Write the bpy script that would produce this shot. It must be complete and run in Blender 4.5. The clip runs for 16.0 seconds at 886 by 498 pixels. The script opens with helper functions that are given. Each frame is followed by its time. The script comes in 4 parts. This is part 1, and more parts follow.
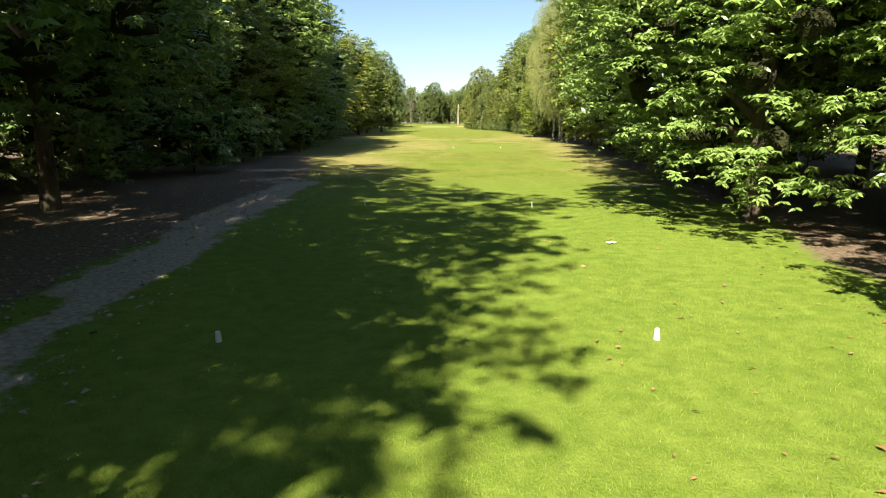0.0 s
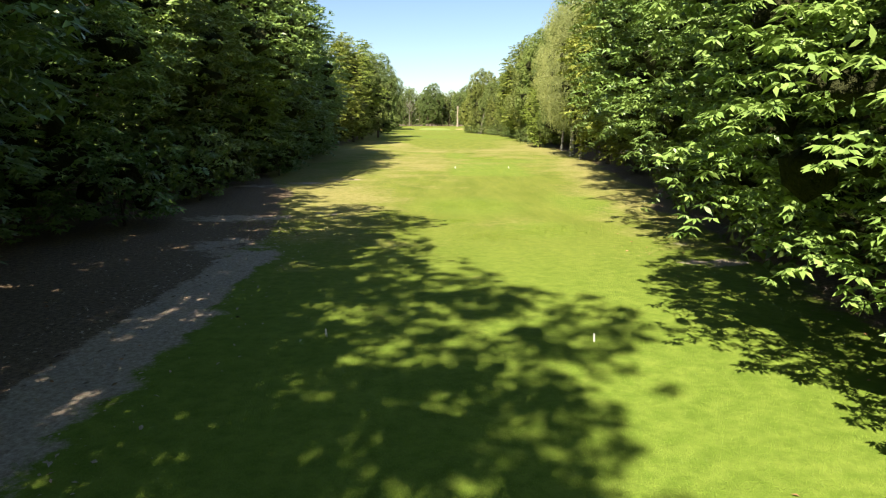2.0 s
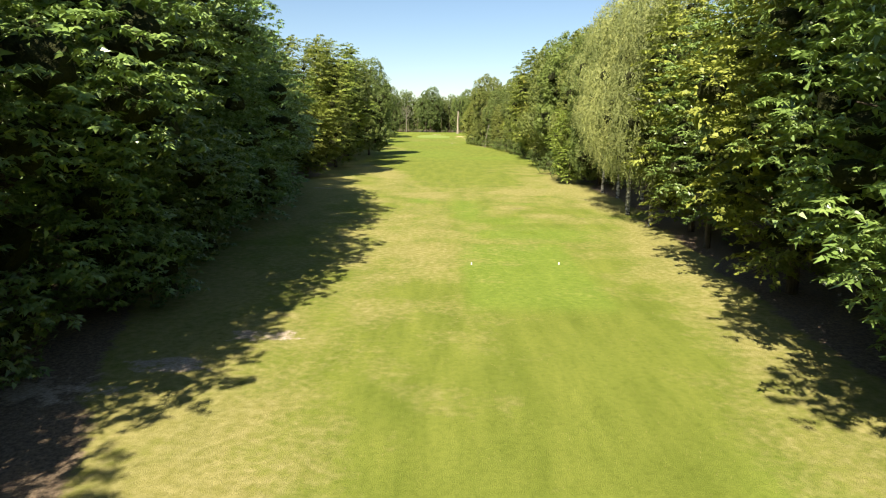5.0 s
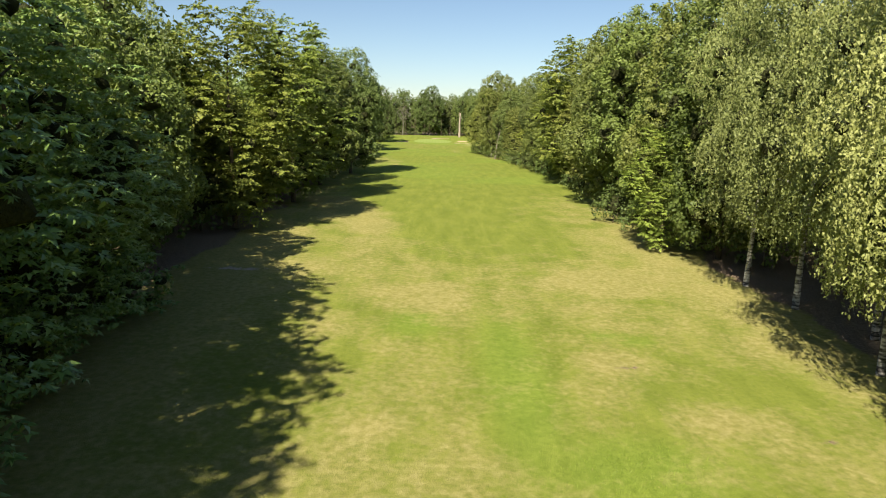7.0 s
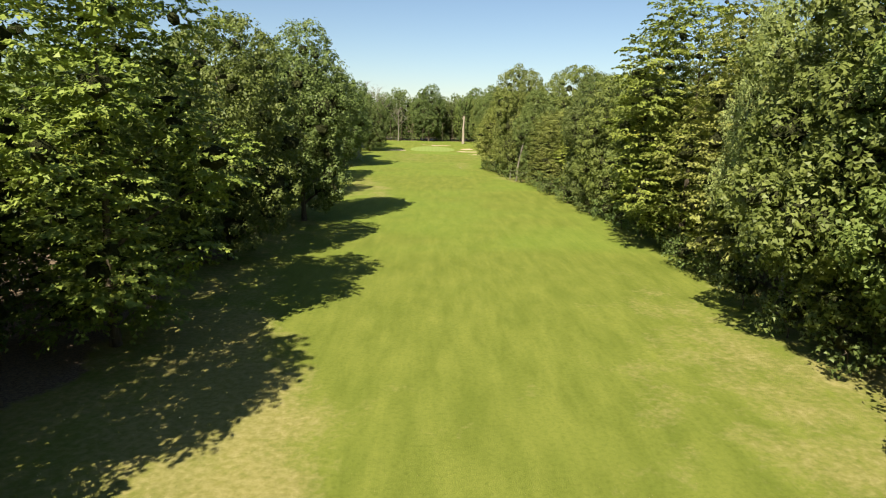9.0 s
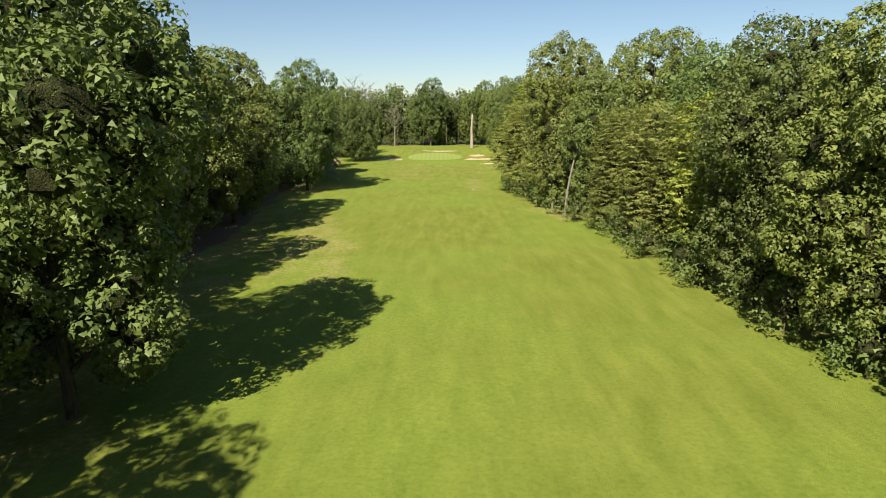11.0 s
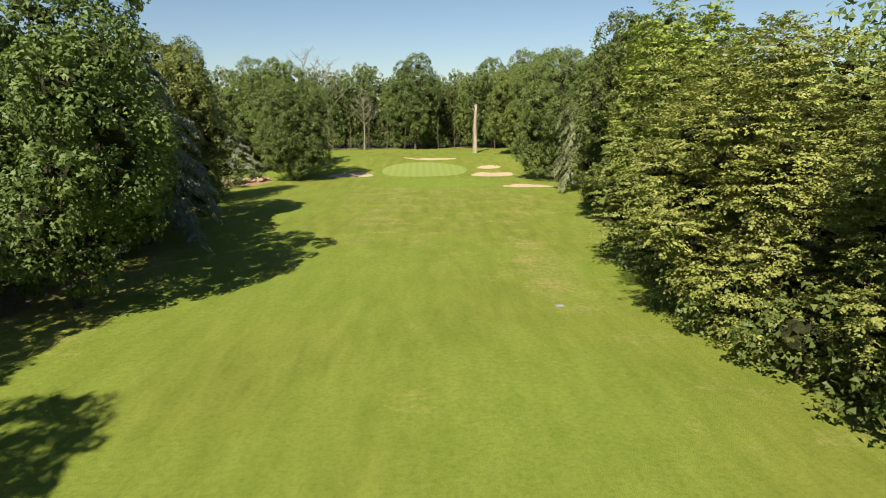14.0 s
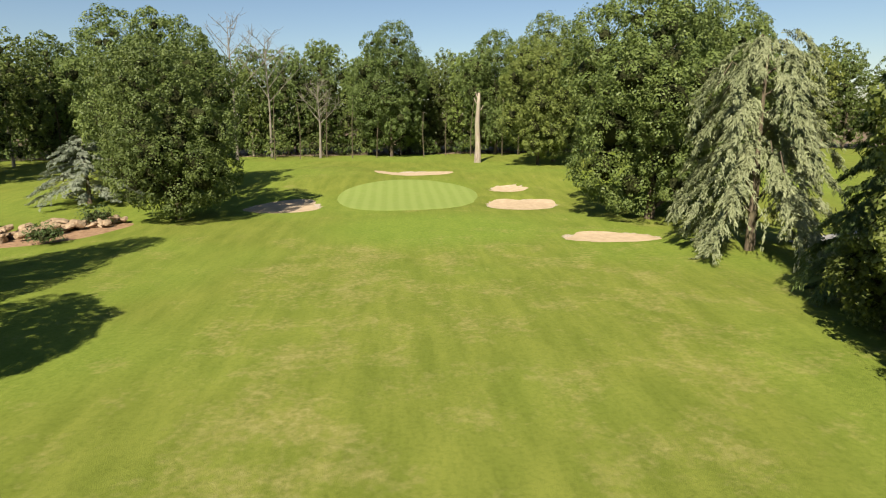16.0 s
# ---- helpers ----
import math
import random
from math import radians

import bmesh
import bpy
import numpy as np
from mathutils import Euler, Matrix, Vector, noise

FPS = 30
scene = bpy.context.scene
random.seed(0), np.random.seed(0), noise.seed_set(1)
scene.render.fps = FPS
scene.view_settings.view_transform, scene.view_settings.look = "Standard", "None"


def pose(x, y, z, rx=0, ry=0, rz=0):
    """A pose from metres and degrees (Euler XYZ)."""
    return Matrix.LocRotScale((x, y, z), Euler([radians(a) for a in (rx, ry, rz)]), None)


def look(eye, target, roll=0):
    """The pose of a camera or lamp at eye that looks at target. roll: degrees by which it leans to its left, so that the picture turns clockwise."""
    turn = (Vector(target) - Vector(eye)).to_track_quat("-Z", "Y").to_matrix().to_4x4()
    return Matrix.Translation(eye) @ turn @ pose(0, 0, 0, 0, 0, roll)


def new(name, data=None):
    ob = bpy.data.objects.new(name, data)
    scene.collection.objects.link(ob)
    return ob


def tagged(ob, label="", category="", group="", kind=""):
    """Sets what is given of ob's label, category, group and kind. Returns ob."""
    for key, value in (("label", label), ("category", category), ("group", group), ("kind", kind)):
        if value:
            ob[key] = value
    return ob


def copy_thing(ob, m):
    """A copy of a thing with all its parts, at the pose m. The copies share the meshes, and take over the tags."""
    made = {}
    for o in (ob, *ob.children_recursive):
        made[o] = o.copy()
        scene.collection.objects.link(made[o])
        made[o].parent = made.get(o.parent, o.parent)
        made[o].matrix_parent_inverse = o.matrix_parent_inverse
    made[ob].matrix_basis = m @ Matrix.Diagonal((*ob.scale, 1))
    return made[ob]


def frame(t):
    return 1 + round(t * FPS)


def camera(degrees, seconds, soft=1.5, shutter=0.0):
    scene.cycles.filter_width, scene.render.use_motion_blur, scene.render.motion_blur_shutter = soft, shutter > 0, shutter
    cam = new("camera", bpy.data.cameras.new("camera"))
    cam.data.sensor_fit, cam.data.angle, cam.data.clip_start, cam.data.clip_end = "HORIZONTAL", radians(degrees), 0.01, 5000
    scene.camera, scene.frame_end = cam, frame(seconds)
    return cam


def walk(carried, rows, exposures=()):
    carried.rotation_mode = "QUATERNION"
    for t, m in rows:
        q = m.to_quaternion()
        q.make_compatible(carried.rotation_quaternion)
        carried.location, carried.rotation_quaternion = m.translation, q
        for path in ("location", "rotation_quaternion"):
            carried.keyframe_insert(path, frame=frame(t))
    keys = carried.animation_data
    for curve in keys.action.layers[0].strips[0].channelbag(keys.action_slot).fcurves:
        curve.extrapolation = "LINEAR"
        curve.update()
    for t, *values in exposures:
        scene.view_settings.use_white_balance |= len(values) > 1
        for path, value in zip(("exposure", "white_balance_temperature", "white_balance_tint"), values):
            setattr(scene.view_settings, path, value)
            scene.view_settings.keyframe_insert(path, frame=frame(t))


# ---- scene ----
cam = camera(72.0, 16.0, 1.1)
METRES, EYE, TILT, LEAN, TURN = 258.0, 2.4, -11.7, 0.0, 0.0
ROWS = [
    (0.0, 0.0, 0.0, 0.0, 0.0, 0.0, -0.0),
    (0.5, -0.0002, 0.0057, 0.0026, -0.03, -0.01, -0.03),
    (1.0, -0.0003, 0.012, 0.0051, -0.06, -0.02, -0.03),
    (1.5, -0.0005, 0.0187, 0.008, -0.1, -0.04, -0.06),
    (2.0, -0.0007, 0.0261, 0.0113, -0.14, -0.06, -0.12),
    (2.5, -0.001, 0.0351, 0.0152, -0.17, -0.06, -0.18),
    (3.0, -0.0013, 0.0454, 0.0199, -0.21, -0.04, -0.24),
    (3.5, -0.0017, 0.057, 0.0252, -0.26, -0.04, -0.33),
    (4.0, -0.002, 0.0706, 0.0305, -0.29, -0.05, -0.35),
    (6.5, -0.005, 0.1895, 0.0643, -0.6, -0.18, -0.96),
    (7.0, -0.0057, 0.2243, 0.0737, -0.63, -0.23, -1.01),
    (7.5, -0.0063, 0.2599, 0.0833, -0.65, -0.28, -1.03),
    (8.0, -0.0068, 0.2971, 0.093, -0.67, -0.27, -1.06),
    (8.5, -0.0074, 0.3354, 0.1026, -0.68, -0.28, -0.98),
    (9.0, -0.0079, 0.3739, 0.1117, -0.69, -0.27, -1.02),
    (11.5, -0.0055, 0.5792, 0.1566, 0.09, -0.49, 0.69),
    (12.0, -0.0087, 0.6195, 0.1644, 0.04, -0.56, 0.71),
    (12.5, -0.011, 0.6615, 0.1726, -0.21, -0.61, 0.7),
    (13.0, -0.0129, 0.7047, 0.1809, -0.77, -0.64, 0.77),
    (13.5, -0.0145, 0.7498, 0.1893, -1.29, -0.74, 0.86),
    (14.0, -0.0161, 0.7951, 0.1977, -1.8, -0.82, 0.93),
    (14.5, -0.0177, 0.8383, 0.2056, -2.29, -0.89, 1.08),
    (15.0, -0.019, 0.8836, 0.2138, -2.81, -0.89, 1.19),
    (15.5, -0.0193, 0.927, 0.2216, -3.36, -0.88, 1.33),
    (16.0, -0.019, 0.9709, 0.2295, -4.06, -0.88, 1.46),
]
EXPOSURES = [(0.0, 1.66), (4.0, 1.56), (7.0, 1.24), (9.0, 1.2), (12.5, 1.04), (16.0, 0.99)]
walk(cam, [(t, pose(0, 0, EYE, TILT, LEAN, TURN) @ pose(METRES * x, METRES * y, METRES * z, 90 + pitch, roll, yaw)) for t, x, y, z, yaw, pitch, roll in ROWS], EXPOSURES)

# ---------------------------------------------------------------- world, sun
SUN_EL, SHADOW = 44.0, Vector((0.36, 0.933, 0.0)).normalized()
world = bpy.data.worlds.new("sky")
scene.world = world
world.use_nodes = True
wn = world.node_tree.nodes
sky = wn.new("ShaderNodeTexSky")
sky.sky_type = "NISHITA"
sky.sun_disc = False
sky.sun_elevation = radians(SUN_EL)
sky.sun_rotation = math.atan2(-SHADOW.x, -SHADOW.y)
sky.air_density, sky.dust_density, sky.ozone_density = 1.0, 0.3, 2.4
world.node_tree.links.new(sky.outputs[0], wn["Background"].inputs[0])
wn["Background"].inputs[1].default_value = 0.05
sun = new("sun", bpy.data.lights.new("sun", "SUN"))
sun.data.energy, sun.data.angle, sun.data.color = 5.0, radians(0.55), (1.0, 0.915, 0.77)
toward = Vector((SHADOW.x * math.cos(radians(SUN_EL)), SHADOW.y * math.cos(radians(SUN_EL)), -math.sin(radians(SUN_EL))))
sun.matrix_world = look((0, 0, 60), Vector((0, 0, 60)) + toward)

rng = np.random.default_rng(7)


# ---------------------------------------------------------------- materials
class Nodes:
    """A small builder for node materials."""

    def __init__(self, name):
        self.mat = bpy.data.materials.new(name)
        self.mat.use_nodes = True
        self.t = self.mat.node_tree
        self.bsdf = self.t.nodes["Principled BSDF"]
        self.out = self.t.nodes["Material Output"]
        self.co = self.t.nodes.new("ShaderNodeTexCoord").outputs["Object"]

    def put(self, socket, value):
        if isinstance(value, bpy.types.NodeSocket):
            self.t.links.new(value, socket)
        else:
            socket.default_value = value

    def noise(self, scale, detail=4.0, rough=0.55, co=None, out=0):
        n = self.t.nodes.new("ShaderNodeTexNoise")
        self.put(n.inputs["Vector"], co if co is not None else self.co)
        n.inputs["Scale"].default_value, n.inputs["Detail"].default_value, n.inputs["Roughness"].default_value = scale, detail, rough
        return n.outputs[out]

    def stretch(self, sx, sy, sz, co=None):
        n = self.t.nodes.new("ShaderNodeMapping")
        self.put(n.inputs["Vector"], co if co is not None else self.co)
        n.inputs["Scale"].default_value = (sx, sy, sz)
        return n.outputs[0]

    def math(self, op, a, b=0.0, clamp=False):
        n = self.t.nodes.new("ShaderNodeMath")
        n.operation, n.use_clamp = op, clamp
        self.put(n.inputs[0], a)
        self.put(n.inputs[1], b)
        return n.outputs[0]

    def span(self, v, lo, hi, a=0.0, b=1.0):
        n = self.t.nodes.new("ShaderNodeMapRange")
        self.put(n.inputs["Value"], v)
        for k, x in zip(("From Min", "From Max", "To Min", "To Max"), (lo, hi, a, b)):
            n.inputs[k].default_value = x
        return n.outputs[0]

    def mix(self, f, a, b, blend="MIX"):
        n = self.t.nodes.new("ShaderNodeMix")
        n.data_type, n.blend_type = "RGBA", blend
        self.put(n.inputs[0], f)
        for s, c in ((n.inputs[6], a), (n.inputs[7], b)):
            self.put(s, c if isinstance(c, bpy.types.NodeSocket) else (*c, 1.0))
        return n.outputs[2]

    def bump(self, height, strength=0.4, dist=0.02):
        n = self.t.nodes.new("ShaderNodeBump")
        n.inputs["Strength"].default_value, n.inputs["Distance"].default_value = strength, dist
        self.put(n.inputs["Height"], height)
        self.put(self.bsdf.inputs["Normal"], n.outputs[0])
        return n.outputs[0]

    def done(self, colour, rough=0.8, spec=0.3, metal=0.0):
        self.put(self.bsdf.inputs["Base Color"], colour if isinstance(colour, bpy.types.NodeSocket) else (*colour, 1.0))
        self.put(self.bsdf.inputs["Roughness"], rough)
        self.bsdf.inputs["Specular IOR Level"].default_value = spec
        self.bsdf.inputs["Metallic"].default_value = metal
        return self.mat


def leaf_material(name, dark, light, through_light=0.32, accent=None, rough=0.55, gloss=0.25):
    """Leaves: colour varies leaf by leaf, by clump and tree by tree; part of the light passes through."""
    n = Nodes(name)
    geo = n.t.nodes.new("ShaderNodeNewGeometry")
    info = n.t.nodes.new("ShaderNodeObjectInfo")
    f = n.math("ADD", n.math("MULTIPLY", geo.outputs["Random Per Island"], 0.55), n.math("MULTIPLY", n.span(n.noise(0.45, 3), 0.3, 0.7), 0.45))
    col = n.mix(f, dark, light)
    if accent:
        spots = n.math("MULTIPLY", n.span(n.noise(0.5, 2, 0.5, n.stretch(1, 1, 1.4)), 0.62, 0.72), n.span(geo.outputs["Random Per Island"], 0.4, 0.9))
        spots = n.math("MULTIPLY", spots, 0.8, True)
        col = n.mix(spots, col, accent)
    tone = n.t.nodes.new("ShaderNodeHueSaturation")
    n.put(tone.inputs["Color"], col)
    n.put(tone.inputs["Value"], n.span(info.outputs["Random"], 0, 1, 0.78, 1.22))
    n.put(tone.inputs["Hue"], n.span(n.math("FRACT", n.math("MULTIPLY", info.outputs["Random"], 7.3)), 0, 1, 0.485, 0.512))
    col = tone.outputs[0]
    n.done(col, rough, gloss)
    glow = n.t.nodes.new("ShaderNodeBsdfTranslucent")
    n.put(glow.inputs["Color"], n.mix(0.5, col, (0.22, 0.34, 0.03), "MIX"))
    m = n.t.nodes.new("ShaderNodeMixShader")
    m.inputs[0].default_value = through_light * 0.45
    n.t.links.new(n.bsdf.outputs[0], m.inputs[1])
    n.t.links.new(glow.outputs[0], m.inputs[2])
    n.t.links.new(m.outputs[0], n.out.inputs["Surface"])
    return n.mat


def bark_material(name, base, crack, scale=6.0, white=None):
    n = Nodes(name)
    long = n.stretch(1, 1, 0.18)
    a = n.noise(scale, 6, 0.7, long)
    col = n.mix(n.span(a, 0.35, 0.65), crack, base)
    col = n.mix(n.span(n.noise(0.9, 3), 0.45, 0.75), col, (base[0] * 0.7, base[1] * 0.8, base[2] * 0.6))
    if white:
        bands = n.noise(3.0, 4, 0.6, n.stretch(0.5, 0.5, 2.2))
        col = n.mix(n.span(bands, 0.42, 0.55), (0.06, 0.055, 0.05), white)
    n.bump(a, 0.7, 0.04)
    return n.done(col, 0.92, 0.15)


OAK = leaf_material("oak_leaf", (0.064, 0.090, 0.017), (0.190, 0.222, 0.052), 0.34)
DEEP = leaf_material("deep_green_leaf", (0.052, 0.082, 0.019), (0.150, 0.190, 0.048), 0.3)
CHESTNUT = leaf_material("chestnut_leaf", (0.090, 0.160, 0.032), (0.238, 0.328, 0.084), 0.36, None, 0.38, 0.5)
HORNBEAM = leaf_material("hornbeam_leaf", (0.150, 0.172, 0.034), (0.300, 0.315, 0.085), 0.34)
MAPLE = leaf_material("maple_leaf", (0.120, 0.165, 0.025), (0.310, 0.350, 0.065), 0.36, (0.381, 0.336, 0.034))
BIRCH = leaf_material("birch_leaf", (0.162, 0.188, 0.054), (0.280, 0.308, 0.104), 0.42)
CEDAR = leaf_material("cedar_needle", (0.125, 0.150, 0.066), (0.310, 0.330, 0.175), 0.15)
BLUE = leaf_material("blue_cedar_needle", (0.100, 0.124, 0.084), (0.235, 0.262, 0.190), 0.12)
FIR = leaf_material("sequoia_needle", (0.050, 0.078, 0.020), (0.146, 0.185, 0.050), 0.15)
BARK = bark_material("bark", (0.16, 0.125, 0.085), (0.045, 0.035, 0.025))
BIRCHBARK = bark_material("birch_bark", (0.400, 0.384, 0.336), (0.080, 0.072, 0.064), 6.0, (0.496, 0.472, 0.416))
PALEBARK = bark_material("pale_bark", (0.320, 0.280, 0.216), (0.104, 0.080, 0.056))
DEADWOOD = bark_material("dead_wood", (0.380, 0.318, 0.258), (0.200, 0.155, 0.115), 3.0)


def ground_material():
    n = Nodes("turf")
    att = n.t.nodes.new("ShaderNodeAttribute")
    att.attribute_name = "cover"
    sep = n.t.nodes.new("ShaderNodeSeparateColor")
    n.t.links.new(att.outputs["Color"], sep.inputs[0])
    dirt, dry, sand = sep.outputs
    lush = att.outputs["Alpha"]
    fine = n.noise(34.0, 5, 0.7)
    mid = n.noise(3.2, 5, 0.6)
    big = n.noise(0.35, 4, 0.6)
    rows = n.noise(1.0, 4, 0.65, n.stretch(0.9, 0.16, 1.0))
    blades = n.noise(1.0, 3, 0.6, n.stretch(60, 22, 20))
    # turf
    green = n.mix(n.span(rows, 0.36, 0.66), (0.139, 0.167, 0.022), (0.198, 0.221, 0.036))
    lushc = n.mix(n.span(mid, 0.35, 0.68), (0.134, 0.208, 0.022), (0.218, 0.292, 0.042))
    col = n.mix(lush, green, lushc)
    dryc = n.mix(n.span(mid, 0.36, 0.66), (0.238, 0.216, 0.060), (0.334, 0.290, 0.110))
    drym = n.math("ADD", dry, n.math("ADD", n.math("MULTIPLY", n.math("SUBTRACT", mid, 0.5), 0.75), n.math("MULTIPLY", n.math("SUBTRACT", big, 0.5), 1.5)))
    col = n.mix(n.span(drym, 0.30, 0.85), col, dryc)
    col = n.mix(n.span(blades, 0.3, 0.75, 0.0, 0.55), col, n.mix(0.5, col, (0.038, 0.057, 0.009)))
    col = n.mix(n.span(fine, 0.45, 0.8, 0.0, 0.35), col, (0.182, 0.190, 0.053))
    clump = n.noise(5.5, 5, 0.65)
    col = n.mix(n.span(clump, 0.46, 0.70, 0.0, 0.55), col, n.mix(1.0, col, (0.62, 0.66, 0.55), "MULTIPLY"))
    patch = n.noise(0.55, 5, 0.6, n.stretch(1.0, 0.55, 1.0))
    col = n.mix(n.span(patch, 0.42, 0.68, 0.0, 0.34), col, n.mix(1.0, col, (0.66, 0.76, 0.60), "MULTIPLY"))
    # leaf litter and bare earth under the trees
    litter = n.mix(n.span(n.noise(9.0, 5, 0.75), 0.4, 0.66), (0.098, 0.072, 0.048), (0.265, 0.195, 0.128))
    litter = n.mix(n.span(n.noise(26.0, 2, 0.6), 0.60, 0.68, 0, 0.8), litter, (0.274, 0.182, 0.106))
    dm = n.math("ADD", dirt, n.math("MULTIPLY", n.math("SUBTRACT", n.noise(1.6, 6, 0.7), 0.5), 0.9))
    col = n.mix(n.span(dm, 0.40, 0.62), col, litter)
    # trodden sand
    sandc = n.mix(n.span(n.noise(11.0, 6, 0.7), 0.35, 0.7), (0.255, 0.196, 0.142), (0.550, 0.460, 0.360))
    sm = n.math("ADD", sand, n.math("MULTIPLY", n.math("SUBTRACT", n.noise(1.1, 7, 0.75), 0.5), 1.7))
    col = n.mix(n.span(sm, 0.42, 0.60), col, sandc)
    h = n.math("ADD", n.math("MULTIPLY", blades, 0.6), n.math("ADD", fine, n.math("MULTIPLY", mid, 0.2)))
    n.bump(h, 0.55, 0.05)
    return n.done(col, 0.95, 0.12)


TURF = ground_material()


def plain(name, a, b, scale=5.0, rough=0.8, spec=0.3, bump=0.3, depth=0.01):
    n = Nodes(name)
    v = n.noise(scale, 6, 0.65)
    col = n.mix(n.span(v, 0.32, 0.68), a, b)
    col = n.mix(n.span(n.noise(scale * 7, 3, 0.6), 0.5, 0.8, 0, 0.35), col, (a[0] * 0.7, a[1] * 0.7, a[2] * 0.7))
    n.bump(n.math("ADD", v, n.noise(scale * 9, 3)), bump, depth)
    return n.done(col, rough, spec)


SAND = plain("bunker_sand", (0.360, 0.270, 0.170), (0.470, 0.362, 0.240), 1.6, 0.95, 0.1, 0.4, 0.03)
WHITE = plain("white_paint", (0.576, 0.576, 0.560), (0.656, 0.656, 0.640), 9.0, 0.45, 0.5, 0.05)
STONE = plain("sandstone", (0.215, 0.145, 0.085), (0.430, 0.325, 0.215), 3.5, 0.9, 0.2, 0.8, 0.05)
ASPHALT = plain("pale_gravel", (0.208, 0.200, 0.192), (0.320, 0.304, 0.288), 2.0, 0.95, 0.15)
METAL = plain("grey_iron", (0.20, 0.20, 0.21), (0.34, 0.34, 0.35), 6.0, 0.6, 0.5)
DRYLEAF = leaf_material("dry_leaf", (0.240, 0.104, 0.040), (0.496, 0.320, 0.144), 0.1)
SHRUB = leaf_material("shrub_leaf", (0.045, 0.084, 0.025), (0.123, 0.174, 0.056), 0.25)
# near-black fill for crown insides; the colour stands in for shade between leaves
CROWN_SHADE = plain("painted_crown_shade", (0.026, 0.030, 0.012), (0.062, 0.066, 0.026), 1.8, 0.95, 0.05, 1.0, 0.2)
TWIG = bark_material("bare_twig", (0.240, 0.210, 0.175), (0.120, 0.100, 0.080))


def green_material():
    n = Nodes("putting_green_turf")
    chk = n.t.nodes.new("ShaderNodeTexWave")
    n.put(chk.inputs["Vector"], n.stretch(0.32, 0.16, 1))
    chk.inputs["Scale"].default_value, chk.inputs["Distortion"].default_value = 0.75, 1.2
    col = n.mix(n.span(chk.outputs[1], 0.2, 0.8), (0.172, 0.226, 0.048), (0.196, 0.250, 0.058))
    col = n.mix(n.span(n.noise(1.4, 5, 0.6), 0.4, 0.75, 0, 0.5), col, (0.228, 0.251, 0.076))
    n.bump(n.noise(40.0, 3), 0.15, 0.01)
    return n.done(col, 0.9, 0.15)


GREEN = green_material()


# ---------------------------------------------------------------- mesh helpers
def mesh_of(name, verts, faces, material, smooth=False):
    me = bpy.data.meshes.new(name)
    me.from_pydata([tuple(v) for v in verts], [], [tuple(f) for f in faces])
    me.materials.append(material)
    if smooth:
        me.polygons.foreach_set("use_smooth", [True] * len(me.polygons))
    me.update()
    return me


def quads_mesh(name, v, material):
    """n separate leaves from an array n x 3 x 3 or n x 4 x 3."""
    n, k = v.shape[:2]
    me = bpy.data.meshes.new(name)
    me.vertices.add(n * k)
    me.vertices.foreach_set("co", np.ascontiguousarray(v, dtype=np.float32).ravel())
    me.loops.add(n * k)
    me.loops.foreach_set("vertex_index", np.arange(n * k, dtype=np.int32))
    me.polygons.add(n)
    me.polygons.foreach_set("loop_start", np.arange(n, dtype=np.int32) * k)
    me.materials.append(material)
    me.update(calc_edges=True)
    return me


def part(name, bm, material, parent, label=""):
    me = bpy.data.meshes.new(name)
    bm.to_mesh(me)
    bm.free()
    me.materials.append(material)
    ob = new(name, me)
    ob.parent = parent
    return tagged(ob, label) if label else ob


def child(name, me, parent, label=""):
    ob = new(name, me)
    ob.parent = parent
    return tagged(ob, label) if label else ob


def unit(v):
    return v / np.maximum(np.linalg.norm(v, axis=-1, keepdims=True), 1e-6)


def tube(points, radii, sides=9, flare=0.0):
    """Verts and faces of a tapered, slightly uneven tube along points."""
    pts = np.array(points, float)
    verts, faces = [], []
    for i, (p, r) in enumerate(zip(pts, radii)):
        d = unit(pts[min(i + 1, len(pts) - 1)] - pts[max(i - 1, 0)])
        a = unit(np.cross(d, (0.31, 0.95, 0.05)))
        b = np.cross(d, a)
        for k in range(sides):
            w = 2 * math.pi * k / sides
            q = r * (1 + 0.10 * math.sin(3 * w + i) + (flare * max(0.0, math.sin(5 * w)) if i == 0 else 0.0))
            verts.append(p + q * (math.cos(w) * a + math.sin(w) * b))
    for i in range(len(pts) - 1):
        for k in range(sides):
            k2 = (k + 1) % sides
            faces.append((i * sides + k, i * sides + k2, (i + 1) * sides + k2, (i + 1) * sides + k))
    faces.append(tuple(range((len(pts) - 1) * sides, len(pts) * sides)))
    return verts, faces


def leaves(c, axis, nrm, size, aspect, simple=False):
    """Folded pointed leaves, n x 4 x 3, or small three-cornered ones, n x 3 x 3."""
    axis = unit(axis)
    side = unit(np.cross(axis, nrm))
    up = np.cross(side, axis)
    s = size[:, None]
    w = s * aspect * 0.5
    if simple:
        return np.stack((c + side * w - axis * s * 0.4, c + axis * s * 0.6 - up * s * 0.06, c - side * w - axis * s * 0.25 + up * w * 0.3), axis=1)
    return np.stack((c - axis * s * 0.5, c + side * w - axis * s * 0.05 + up * w * 0.35, c + axis * s * 0.5 - up * s * 0.08, c - side * w - axis * s * 0.05 + up * w * 0.35), axis=1)


